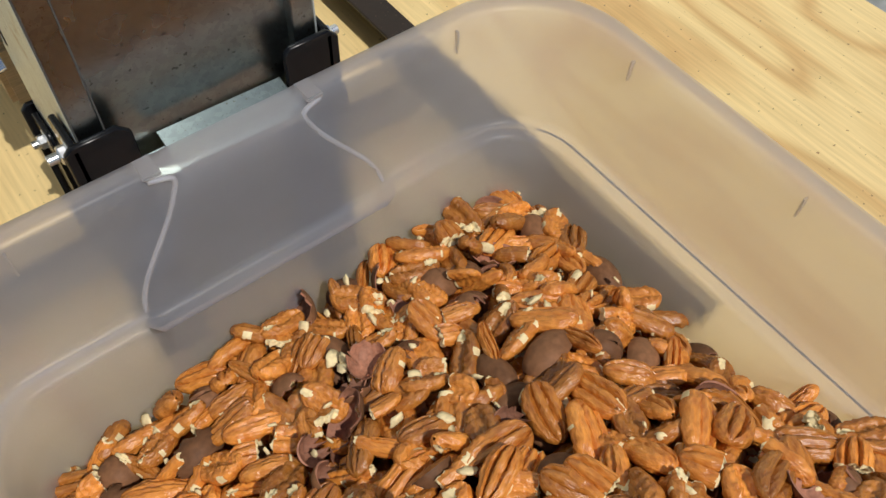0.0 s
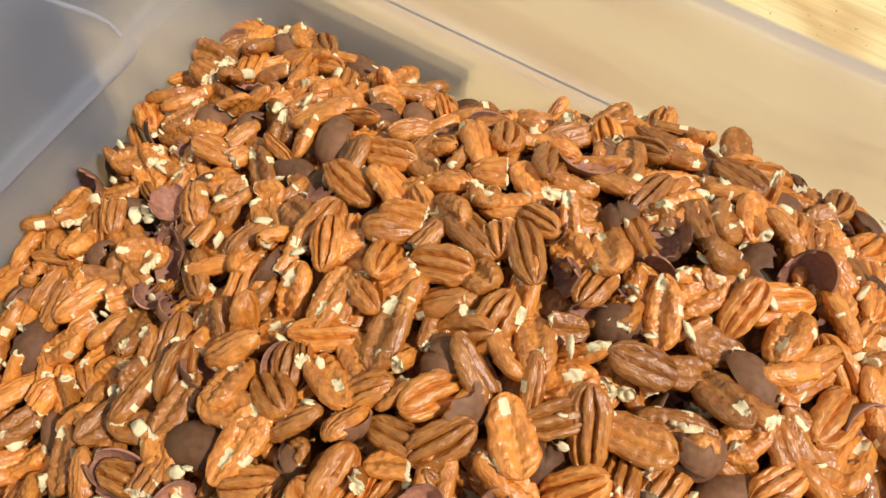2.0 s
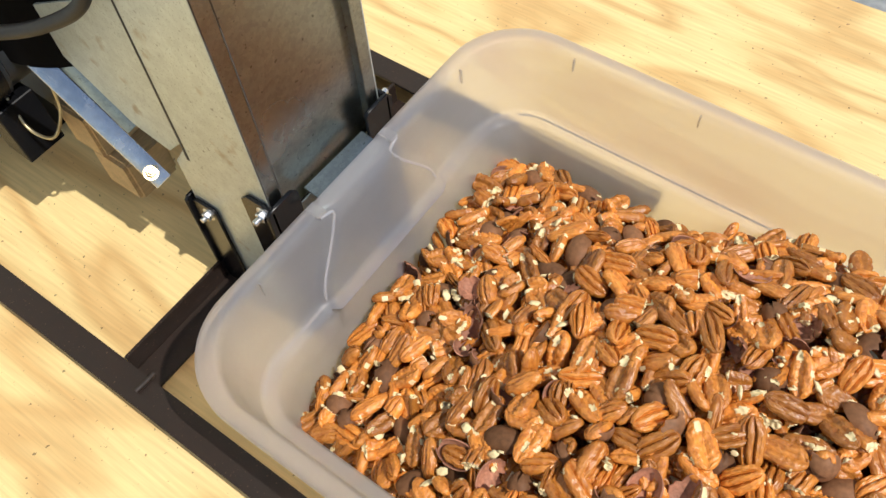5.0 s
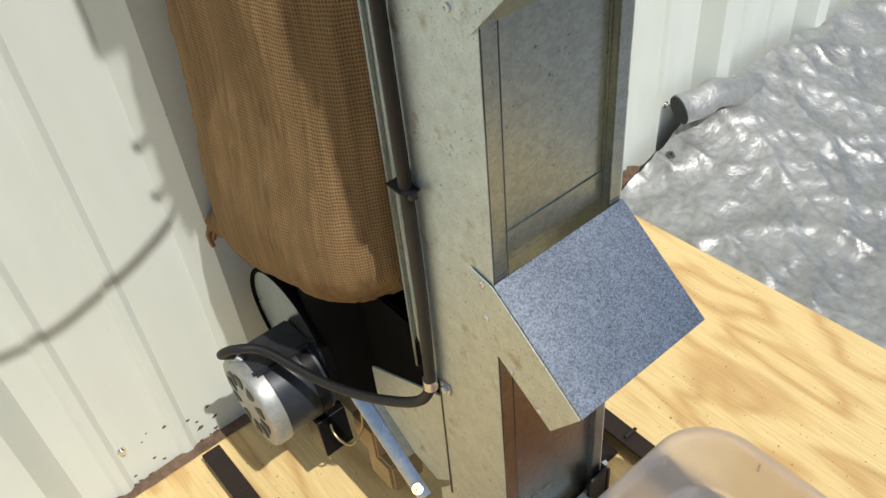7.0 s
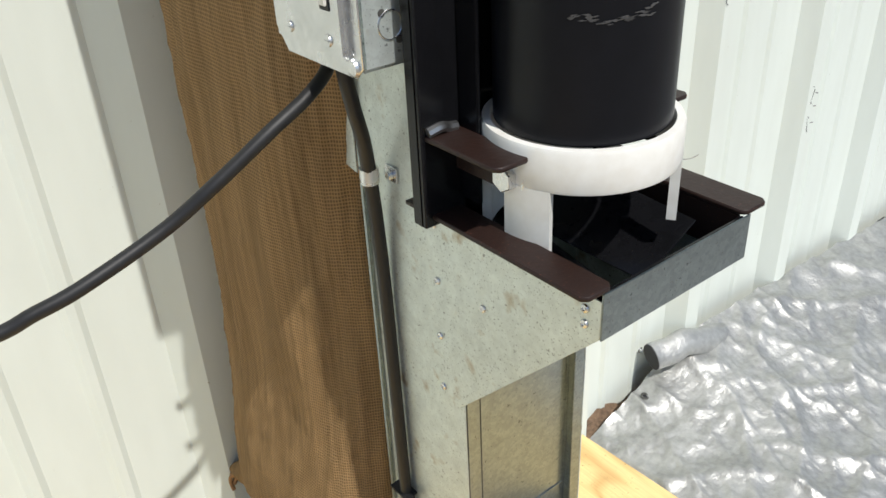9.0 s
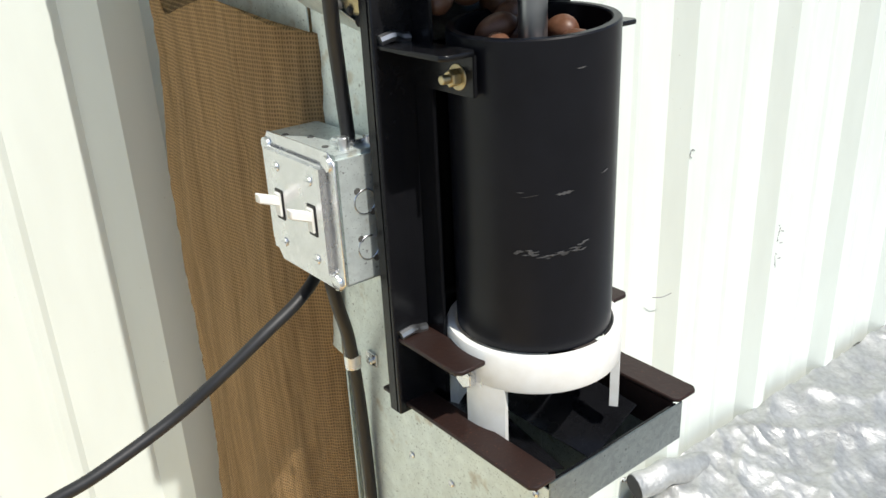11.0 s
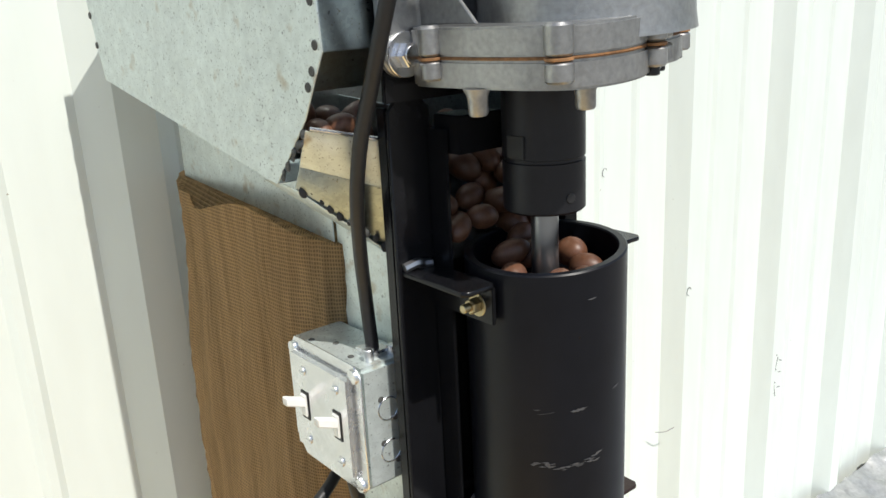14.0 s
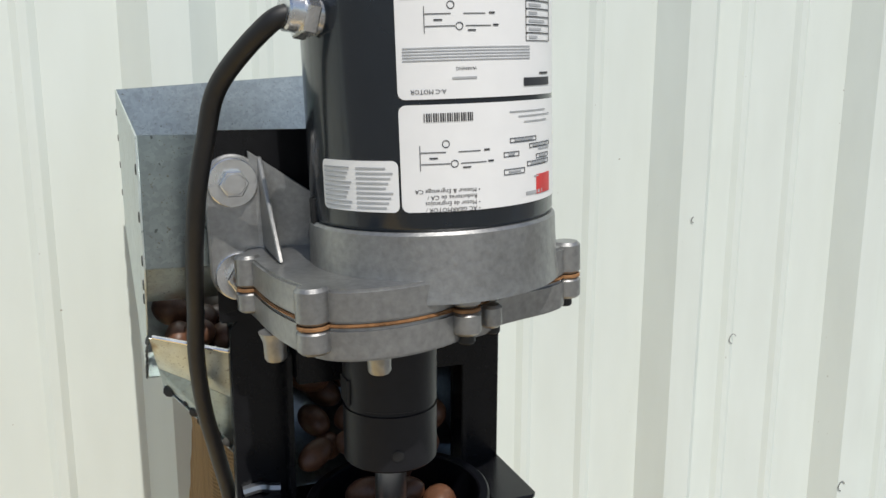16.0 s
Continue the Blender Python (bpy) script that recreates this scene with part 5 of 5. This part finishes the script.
sack = build_sack()
for dz, r in ((0, 0.010), (0.006, 0.007), (-0.008, 0.006)):
    part("knot", sweep([(-0.022, 0.585, 0.388 + dz), (-0.028, 0.600, 0.386 + dz), (-0.033, 0.606, 0.378 + dz * 2)], r * 0.5, 8, 5), M["twine"], sack)
part("loose_end", sweep([(-0.032, 0.604, 0.382), (-0.037, 0.608, 0.370), (-0.036, 0.606, 0.352)], 0.003, 8, 5), M["twine"], sack)


# ---- storage tub ----
TX0, TX1, TY0, TY1, RIM, FLOOR = -0.125, 0.283, -0.470, 0.100, 0.200, 0.034
def rounded(x0, x1, y0, y1, r, n=14, straight=46):
    pts = []
    corners = ((x1 - r, y1 - r, 0), (x0 + r, y1 - r, 90), (x0 + r, y0 + r, 180), (x1 - r, y0 + r, 270))
    for k, (cx, cy, a0) in enumerate(corners):
        for j in range(n + 1):
            a = radians(a0 + 90 * j / n)
            pts.append((cx + r * math.cos(a), cy + r * math.sin(a)))
        nx, ny, na = corners[(k + 1) % 4]
        ax, ay = pts[-1]
        bx, by = nx + r * math.cos(radians(na)), ny + r * math.sin(radians(na))
        for j in range(1, straight):
            pts.append((ax + (bx - ax) * j / straight, ay + (by - ay) * j / straight))
    return pts


def grip_half(z):
    t = min(1, max(0, (RIM - z) / (RIM - 0.122)))
    s = t * t * (3 - 2 * t)
    return 0.037 + 0.040 * s


def build_tub():
    prof = [(-0.011, RIM - 0.008, 0.067), (-0.011, RIM - 0.001, 0.067), (-0.0095, RIM, 0.066), (-0.002, RIM, 0.064), (0.0, RIM - 0.0015, 0.062)]
    prof += [(0.0 + 0.011 * k / 9, RIM - 0.0015 - (RIM - 0.1275) * k / 9, 0.062 - 0.001 * k) for k in range(1, 10)]
    prof += [(0.0125, 0.1225, 0.05), (0.0160, 0.1200, 0.047), (0.0225, 0.1188, 0.043), (0.0248, 0.1160, 0.041), (0.027, 0.09, 0.04), (0.030, 0.055, 0.036), (0.032, FLOOR + 0.008, 0.032), (0.036, FLOOR + 0.002, 0.028), (0.045, FLOOR, 0.02)]
    bm, rings = bmesh.new(), []
    for inset, z, r in prof:
        ring = []
        for x, y in rounded(TX0 + inset, TX1 - inset, TY0 + inset, TY1 - inset, max(r, 0.012)):
            if y > TY1 - 0.05 and z < RIM - 0.0005:
                d = grip_half(z) - abs(x - 0.075)
                k = min(1, max(0, d / 0.005 + 0.5))
                if z > 0.118:
                    y += -0.0065 * k * min(1, (RIM - z) / 0.010 + 0.25)
            ring.append(bm.verts.new((x, y, z)))
        rings.append(ring)
    for a, b in zip(rings, rings[1:]):
        n = len(a)
        for k in range(n):
            bm.faces.new((a[k], a[(k + 1) % n], b[(k + 1) % n], b[k]))
    bm.faces.new(rings[-1])
    ob = single("storage_tub", bm, M["plastic"], "translucent milky plastic storage tub full of shelled pecans", "tub", smooth=50)
    mod = ob.modifiers.new("thickness", "SOLIDIFY")
    mod.thickness, mod.offset = 0.0016, 1
    return ob


tub = build_tub()
for s in (-1, 1):
    line = [(0.075 + s * (0.037 + 0.012), TY1 - 0.003, RIM - 0.0012)] + [(0.075 + s * grip_half(z), TY1 - 0.0045 - 0.011 * (RIM - z) / 0.0725, z) for z in np.linspace(RIM - 0.004, 0.124, 8)]
    part("moulded_bead", sweep(line, 0.0015, 10, 4), M["bead"], tub)
# added strands that stand for the specular line along the back ledge
ledge = [(x, y, 0.1198) for x, y in rounded(TX0 + 0.0165, TX1 - 0.0165, TY0 + 0.0165, TY1 - 0.0165, 0.046, 8, 20)]
back = [p for p in ledge if p[1] > TY1 - 0.03 and p[0] > 0.152]
part("ledge_bead", sweep([(0.152, TY1 - 0.0165, 0.1205)] + sorted(back, key=lambda p: p[0]), 0.0011, 6, 1), M["plastic"], tub)
back = [p for p in ledge if p[1] > TY1 - 0.03 and p[0] < -0.002]
part("ledge_bead", sweep(sorted(back, key=lambda p: p[0]) + [(-0.002, TY1 - 0.0165, 0.1205)], 0.0012, 6, 1), M["bead"], tub)
# thin grey strand drawn as the dark line along the right-hand ledge
side_run = sorted([p for p in ledge if p[0] > TX1 - 0.03 and -0.40 < p[1] < TY1 - 0.030], key=lambda p: -p[1])
part("ledge_bead", sweep(side_run, 0.0006, 6, 1), M["scuff"], tub)
for x in (-0.045, 0.215):
    part("rim_rib", box(x, x + 0.0012, TY1 - 0.005, TY1 - 0.0015, RIM - 0.018, RIM - 0.002, 0.0003), M["plastic"], tub)
for y in (0.02, -0.10):
    part("rim_rib", box(TX1 - 0.005, TX1 - 0.0015, y, y + 0.0012, RIM - 0.016, RIM - 0.002, 0.0003), M["plastic"], tub)
for x0, x1 in ((0.024, 0.034), (0.116, 0.126)):
    part("rim_step", box(x0, x1, TY1 - 0.004, TY1 + 0.011, RIM - 0.0005, RIM + 0.0022, 0.0008), M["plastic"], tub)


# ---- pecans ----
def kernel_mesh(name, seed, length=0.036, width=0.0175, thick=0.0105, broken=0.0, nu=34, nv=52):
    """A shelled half: a plump back with two deep furrows, a face of two swollen lobes; slot 1 is pale broken flesh."""
    bm, rings = bmesh.new(), []
    cutoff = 1.0 - 2.0 * broken
    bow = 0.0012 * math.sin(seed * 4.1)
    for i in range(nu + 1):
        t = -math.cos(math.pi * i / nu)
        tt = min(t, cutoff + 0.05 * wob(i * 0.9, seed, 2))
        prof = max(0.0, 1 - abs(tt) ** 2.8) ** 0.55 * (1 - 0.12 * tt)
        if t > cutoff:
            prof *= max(0.0, 1 - ((t - cutoff) / (1 - cutoff + 1e-6)) ** 2)
        side = 0.0007 * wob(tt * 1.6, seed * 3.3, 0)
        ring = []
        for j in range(nv):
            a = 6.283185 * j / nv
            c, s = math.cos(a), math.sin(a)
            y = math.copysign(abs(c) ** 0.85, c)
            z = math.copysign(abs(s) ** 0.80, s)
            drift = 0.05 * wob(tt * 1.5, seed, 4)
            if s > 0:
                cut = 0.66 * math.exp(-((abs(y + drift) - 0.33) / 0.10) ** 2) + 0.13 * math.exp(-((abs(y) - 0.70) / 0.06) ** 2) + 0.05 * math.exp(-((y - 2 * drift) / 0.05) ** 2)
                cut += 0.07 * wob(tt * 7, y * 9, seed * 5) + 0.05 * wob(tt * 16, y * 12, seed)
                h = 0.62 * thick * z * (1 - cut * min(1, prof * 1.3))
            else:
                cut = 0.95 * math.exp(-((y + drift) / 0.25) ** 2) - 0.35 * math.exp(-((y + drift) / 0.06) ** 2)
                pleat = 0.30 * math.sin(tt * 24 + 6 * abs(y) * math.copysign(1, tt) + 4 * wob(tt * 3, y * 2, seed)) * (0.4 + abs(wob(tt * 4, y * 3, seed + 8)))
                h = 0.38 * thick * z * (1 - cut * min(1, prof * 1.3) + pleat * (abs(y) > 0.12))
            h *= 1 + 0.10 * wob(tt * 4 + seed * 7, y * 2, seed)
            rim = 1 + 0.10 * wob(tt * 4, math.copysign(3, c), seed * 2) + 0.05 * wob(tt * 12, math.copysign(5, c), seed)
            ring.append((length / 2 * tt, width / 2 * y * prof * rim + side, h * prof ** 0.8 + bow * tt * tt + 0.00035 * wob(tt * 20, y * 8, seed * 3)))
        jag = 0.0022 if (broken and t >= cutoff) else 0.0
        rings.append([bm.verts.new((x + jag * wob(y * 400, z * 400, seed), y, z)) for x, y, z in ring])
    for i, (a, b) in enumerate(zip(rings, rings[1:])):
        t = -math.cos(math.pi * (i + 0.5) / nu)
        for j in range(nv):
            f = bm.faces.new((a[j], a[(j + 1) % nv], b[(j + 1) % nv], b[j]))
            f.material_index = 1 if (broken and t > cutoff) else 0
    bmesh.ops.remove_doubles(bm, verts=bm.verts, dist=0.00002)
    # a pale chip near the end where the two kernels were joined, and scraped spots on the rim
    spot = (0.27 + 0.08 * math.sin(seed * 5)) * length, 0.0010 * math.sin(seed * 9)
    chip = set()
    for f in bm.faces:
        c = f.calc_center_median()
        ragged = 1 + 0.6 * wob(c.x * 420, c.y * 420, seed * 3)
        on_face = c.z < 0.0 and ((c.x - spot[0]) / 0.0040) ** 2 + ((c.y - spot[1]) / 0.0022) ** 2 < ragged and math.sin(seed * 7) > -0.7
        on_rim = abs(c.z) < 0.0022 and abs(c.y) > width * 0.30 and wob(c.x * 130, seed * 8, c.y * 30) > 0.40
        if on_face:
            chip |= set(f.verts)
        if on_face or on_rim:
            f.material_index = 1
    for v in chip:
        v.co.z -= 0.0009 + 0.0005 * wob(v.co.x * 500, v.co.y * 500, seed)
    return to_mesh(name, bm, [M["nut"], M["flesh"]], 80)


def pecan_mesh(name, seed, length=0.038, radius=0.0108):
    prof = []
    for k in range(19):
        t = -1 + 2 * k / 18
        prof.append((radius * max(0.0, 1 - abs(t) ** 2.2) ** 0.6, length / 2 * t))
    bm = lathe(prof, (0, 0, 0), (1, 0, 0), 20)
    for v in bm.verts:
        v.co *= 1 + 0.05 * wob(v.co.x * 60, v.co.y * 60 + seed, v.co.z * 60)
    return bm


def shell_mesh(name, seed, length, radius, a_span, jag=0.25):
    """A broken piece of nutshell: brown outside, reddish lining inside (slot 1)."""
    bm, outer, inner = bmesh.new(), [], []
    nu, nv = 12, 12
    for i in range(nu + 1):
        t = -0.95 + 1.9 * i / nu
        end = 1 - jag * (0.5 + wob(i * 0.7, seed, 0, 1.3))
        ro, ri = [], []
        for j in range(nv + 1):
            a = -a_span + 2 * a_span * j / nv * end
            tt = t * (1 - jag * 0.6 * abs(wob(j * 0.6, seed + 5, 1, 1.2)))
            r = radius * max(0.04, 1 - abs(tt) ** 2.2) ** 0.6
            for lst, rr in ((ro, r), (ri, r * 0.90)):
                lst.append(bm.verts.new((length / 2 * tt, rr * math.sin(a), -rr * math.cos(a) + radius * 0.6 + (0.0006 * wob(i, j, seed) if rr < r else 0))))
        outer.append(ro)
        inner.append(ri)
    for i in range(nu):
        for j in range(nv):
            bm.faces.new((outer[i][j], outer[i][j + 1], outer[i + 1][j + 1], outer[i + 1][j]))
            bm.faces.new((inner[i][j], inner[i + 1][j], inner[i + 1][j + 1], inner[i][j + 1])).material_index = 1
    for i in range(nu):
        for j in (0, nv):
            bm.faces.new((outer[i][j], outer[i + 1][j], inner[i + 1][j], inner[i][j])).material_index = 1
    for j in range(nv):
        for i in (0, nu):
            bm.faces.new((outer[i][j], inner[i][j], inner[i][j + 1], outer[i][j + 1])).material_index = 1
    return to_mesh(name, bm, [M["shell"], M["husk"]], 60)


def crumb_mesh(name, seed, size):
    bm = bmesh.new()
    bmesh.ops.create_icosphere(bm, subdivisions=2, radius=size)
    for v in bm.verts:
        v.co = Vector((v.co.x * 1.6, v.co.y, v.co.z * 0.5)) * (1 + 0.8 * wob(v.co.x / size, v.co.y / size + seed, v.co.z / size, 1.3))
    return to_mesh(name, bm, [M["flesh"]], 50)


halves = [kernel_mesh("pecan_half", 1.3 + 1.37 * k, 0.028 + 0.0090 * ((k * 5) % 9) / 8, 0.0158 + 0.0034 * ((k * 7) % 9) / 8, 0.0092 + 0.0026 * ((k * 4) % 9) / 8) for k in range(9)]
pieces = [kernel_mesh("pecan_piece", 9.2 + 1.3 * k, *dims) for k, dims in enumerate(((0.034, 0.0170, 0.0100, 0.20), (0.034, 0.0165, 0.0095, 0.36), (0.033, 0.0090, 0.0085, 0.12), (0.032, 0.0170, 0.0100, 0.50), (0.035, 0.0080, 0.0080, 0.10), (0.030, 0.0160, 0.0060, 0.44)))]
plain = [kernel_mesh("buried_kernel", 20.3 + 1.7 * k, 0.030 + 0.001 * k, 0.0165, 0.0100, 0.3 * (k == 4), 16, 26) for k in range(5)]
shells = [shell_mesh("nut_shell", 1.0, 0.036, 0.0115, 1.5), shell_mesh("nut_shell", 3.0, 0.026, 0.0115, 1.7, 0.35), shell_mesh("nut_shell", 6.0, 0.020, 0.0110, 1.2, 0.5), shell_mesh("nut_shell", 8.0, 0.032, 0.0112, 1.1, 0.4)]
wholes = [to_mesh("whole_pecan", pecan_mesh("w", 1.0, 0.033, 0.0088), M["shell"], 60), to_mesh("whole_pecan", pecan_mesh("w", 4.0, 0.029, 0.0090), M["shell"], 60)]
fresh = [to_mesh("unshelled_pecan", pecan_mesh("w", 7.0, 0.037, 0.0112), M["fresh"], 60), to_mesh("unshelled_pecan", pecan_mesh("w", 9.0, 0.033, 0.0118), M["fresh"], 60)]
crumbs = [crumb_mesh("nut_crumb", 1.0, 0.0019), crumb_mesh("nut_crumb", 5.0, 0.0030), crumb_mesh("nut_crumb", 8.0, 0.0015)]


def pile(x, y):
    d = math.hypot(x - 0.112, (y + 0.25) * 0.95)
    fall = 0.47 - 0.25 * min(1, max(0, (-0.03 - 0.09 * min(1, max(0, x / 0.12)) - y) / 0.14))
    z = 0.190 - fall * (math.sqrt(d * d + 0.0036) - 0.06) - 0.62 * max(0, x - 0.168) * min(1, max(0, (0.06 - y) / 0.18)) * (1 - 0.5 * min(1, max(0, (-0.10 - y) / 0.12)))
    return max(FLOOR + 0.008, z + 0.006 * wob(x, y, 0, 14))


def inside(x, y, m):
    """Whether a spot lies within the tub's lower wall by the margin m."""
    w = 0.031 - 0.012 * min(1, max(0, (pile(x, y) - FLOOR) / 0.12)) + m
    return TX0 + w < x < TX1 - w and TY0 + w < y < TY1 - w


def slope(x, y):
    e = 0.008
    return Vector((-(pile(x + e, y) - pile(x - e, y)) / (2 * e), -(pile(x, y + e) - pile(x, y - e)) / (2 * e), 1)).normalized()


rng = random.Random(5)
def lie(x, y, lift, tilt, flip=None):
    n = slope(x, y)
    lay = Vector((0, 0, 1)).rotation_difference(n).to_matrix().to_4x4()
    over = Matrix.Rotation(math.pi if (rng.random() < 0.50 if flip is None else flip) else 0, 4, "X")
    turn = Matrix.Rotation(rng.uniform(0, 6.2832), 4, "Z") @ Matrix.Rotation(rng.gauss(0, tilt), 4, "X") @ Matrix.Rotation(rng.gauss(0, tilt * 0.8), 4, "Y")
    return Matrix.Translation((x, y, pile(x, y) + lift)) @ lay @ turn @ over @ Matrix.Scale(rng.uniform(0.92, 1.10), 4)


spots = []
def free_spot(gap, zone=None, tries=60):
    for _ in range(tries):
        x, y = rng.uniform(TX0 + 0.02, TX1 - 0.02), rng.uniform(TY0 + 0.02, TY1 - 0.02)
        if not inside(x, y, 0.012) or (zone and not zone(x, y)):
            continue
        if all((x - a) ** 2 + (y - b) ** 2 > gap * gap for a, b in spots):
            spots.append((x, y))
            return x, y
    return None


near = lambda x, y: y > -0.345 and x > -0.08
def loose(meshes, count, gap, lift, tilt, name, label, category, group, zone=near):
    for _ in range(count):
        s = free_spot(gap, zone)
        if s:
            ob = new(name, rng.choice(meshes))
            ob.matrix_basis = lie(*s, lift + rng.uniform(-0.004, 0.005), tilt)
            tagged(ob, label, category, group)
            if name == "nut_shell" and rng.random() < 0.35:      # some halves still sit in their shell
                held = new("pecan_half", rng.choice(halves))
                held.matrix_basis = ob.matrix_basis @ Matrix.Translation((0, 0, 0.0035)) @ Matrix.Scale(0.88, 4)
                tagged(held, "golden brown pecan half still held in its cracked shell", "nut", G)


G = "shelled pecans in the tub"
loose(wholes, 7, 0.018, -0.004, 0.3, "whole_pecan", "dark brown unbroken pecan among the shelled nuts", "nut", "whole pecans in the tub")
loose(shells, 74, 0.015, 0.003, 0.6, "nut_shell", "broken brown pecan shell with reddish lining", "nut shell", "shell pieces in the tub")
loose(halves, 298, 0.0142, 0.004, 0.42, "pecan_half", "golden brown furrowed pecan half in the heap", "nut", G)
loose(pieces, 190, 0.0105, 0.004, 0.6, "pecan_piece", "broken pecan piece with pale cream flesh", "nut", "pecan pieces in the tub")


def heap(meshes, placements, name, label, category):
    """Many uncountable pieces joined into one mesh."""
    verts, faces, mats, base = [], [], [], 0
    cache = {}
    for mesh, m in placements:
        if mesh not in cache:
            co = np.empty(len(mesh.vertices) * 3)
            mesh.vertices.foreach_get("co", co)
            cache[mesh] = (co.reshape(-1, 3), [tuple(p.vertices) for p in mesh.polygons], [p.material_index for p in mesh.polygons])
        co, fs, mi = cache[mesh]
        a = np.array(m)
        verts.append(co @ a[:3, :3].T + a[:3, 3])
        faces += [tuple(i + base for i in f) for f in fs]
        mats += [meshes[mesh] + k for k in mi]
        base += len(co)
    mesh = bpy.data.meshes.new(name)
    mesh.from_pydata(np.concatenate(verts).tolist(), [], faces)
    mesh.polygons.foreach_set("material_index", mats)
    mesh.polygons.foreach_set("use_smooth", [True] * len(faces))
    for k in ("nut", "flesh", "shell", "husk"):
        mesh.materials.append(M[k])
    mesh.update()
    return tagged(new(name, mesh), label, category, "", "stuff")


slots = {m: 0 for m in plain} | {m: 2 for m in shells + wholes} | {m: 1 for m in crumbs}
under = []
for layer, (gap, drop) in enumerate(((0.0140, -0.0125), (0.0140, -0.022))):
    spots.clear()
    for _ in range(560):
        s = free_spot(gap, None, 25)
        if s:
            mesh = rng.choice(plain + plain + shells[:2])
            under.append((mesh, lie(*s, drop, 0.5)))
spots.clear()
for _ in range(260):
    s = free_spot(0.013, lambda x, y: not near(x, y), 40)
    if s:
        under.append((rng.choice(plain + plain + shells), lie(*s, 0.003, 0.35)))
for _ in range(380):
    x, y = rng.uniform(TX0, TX1), rng.uniform(TY0, TY1)
    if inside(x, y, 0.010):
        under.append((rng.choice(crumbs), lie(x, y, 0.006 + rng.uniform(0, 0.004), 1.0)))
heap(slots, under, "pecan_heap", "deep heap of shelled pecans, shells and crumbs", "nuts")
rows = []
for y in np.linspace(TY0 + 0.04, TY1 - 0.036, 60):
    rows.append([(x, y, max(FLOOR + 0.003, pile(x, y) - 0.030)) for x in np.linspace(TX0 + 0.036, TX1 - 0.036, 50)])
single("pecan_bed", grid(rows), M["husk"], "packed dark bed of pecan bits deep in the tub", "nuts", "stuff")

# unshelled nuts waiting in the feed trough and the tube
rng = random.Random(9)
def feed(x, y, z):
    ob = new("unshelled_pecan", rng.choice(fresh))
    ob.matrix_basis = Matrix.Translation((x, y, z)) @ Euler((rng.uniform(0, 6.28), rng.uniform(-0.6, 0.6), rng.uniform(0, 6.28))).to_matrix().to_4x4() @ Matrix.Scale(rng.uniform(0.76, 0.95), 4)
    tagged(ob, "smooth reddish-brown unshelled pecan waiting in the feeder", "nut", "unshelled pecans in the feeder")
placed = []
def scatter(count, xr, yr, zf, gap):
    for _ in range(count * 30):
        x, y = rng.uniform(*xr), rng.uniform(*yr)
        z = zf(x, y)
        if z is None or any((x - a) ** 2 + (y - b) ** 2 + (z - c) ** 2 < gap * gap for a, b, c in placed):
            continue
        placed.append((x, y, z))
        feed(x, y, z)
        count -= 1
        if count <= 0:
            return
in_tube = lambda x, y: math.hypot(x - CX, y - CY) < R - 0.020 and math.hypot(x - SX, y - SY) > 0.021
scatter(16, (0.02, 0.13), (0.03, 0.14), lambda x, y: 1.226 + 0.30 * max(0, y - 0.06) if in_tube(x, y) else None, 0.021)
scatter(12, (0.02, 0.13), (0.03, 0.14), lambda x, y: 1.205 if in_tube(x, y) else None, 0.021)
scatter(40, (0.034, 0.120), (0.128, 0.205), lambda x, y: 1.232 + (y - 0.10) * 0.72 + rng.uniform(-0.008, 0.020), 0.019)
scatter(14, (HS(.2) + 0.018, -0.006), (0.168, 0.182), lambda x, y: rng.uniform(1.333, 1.342) - 0.2 * (x + 0.05), 0.014)
scatter(26, (HS(.2) + 0.016, -0.004), (0.180, 0.215), lambda x, y: rng.uniform(1.322, 1.345), 0.018)
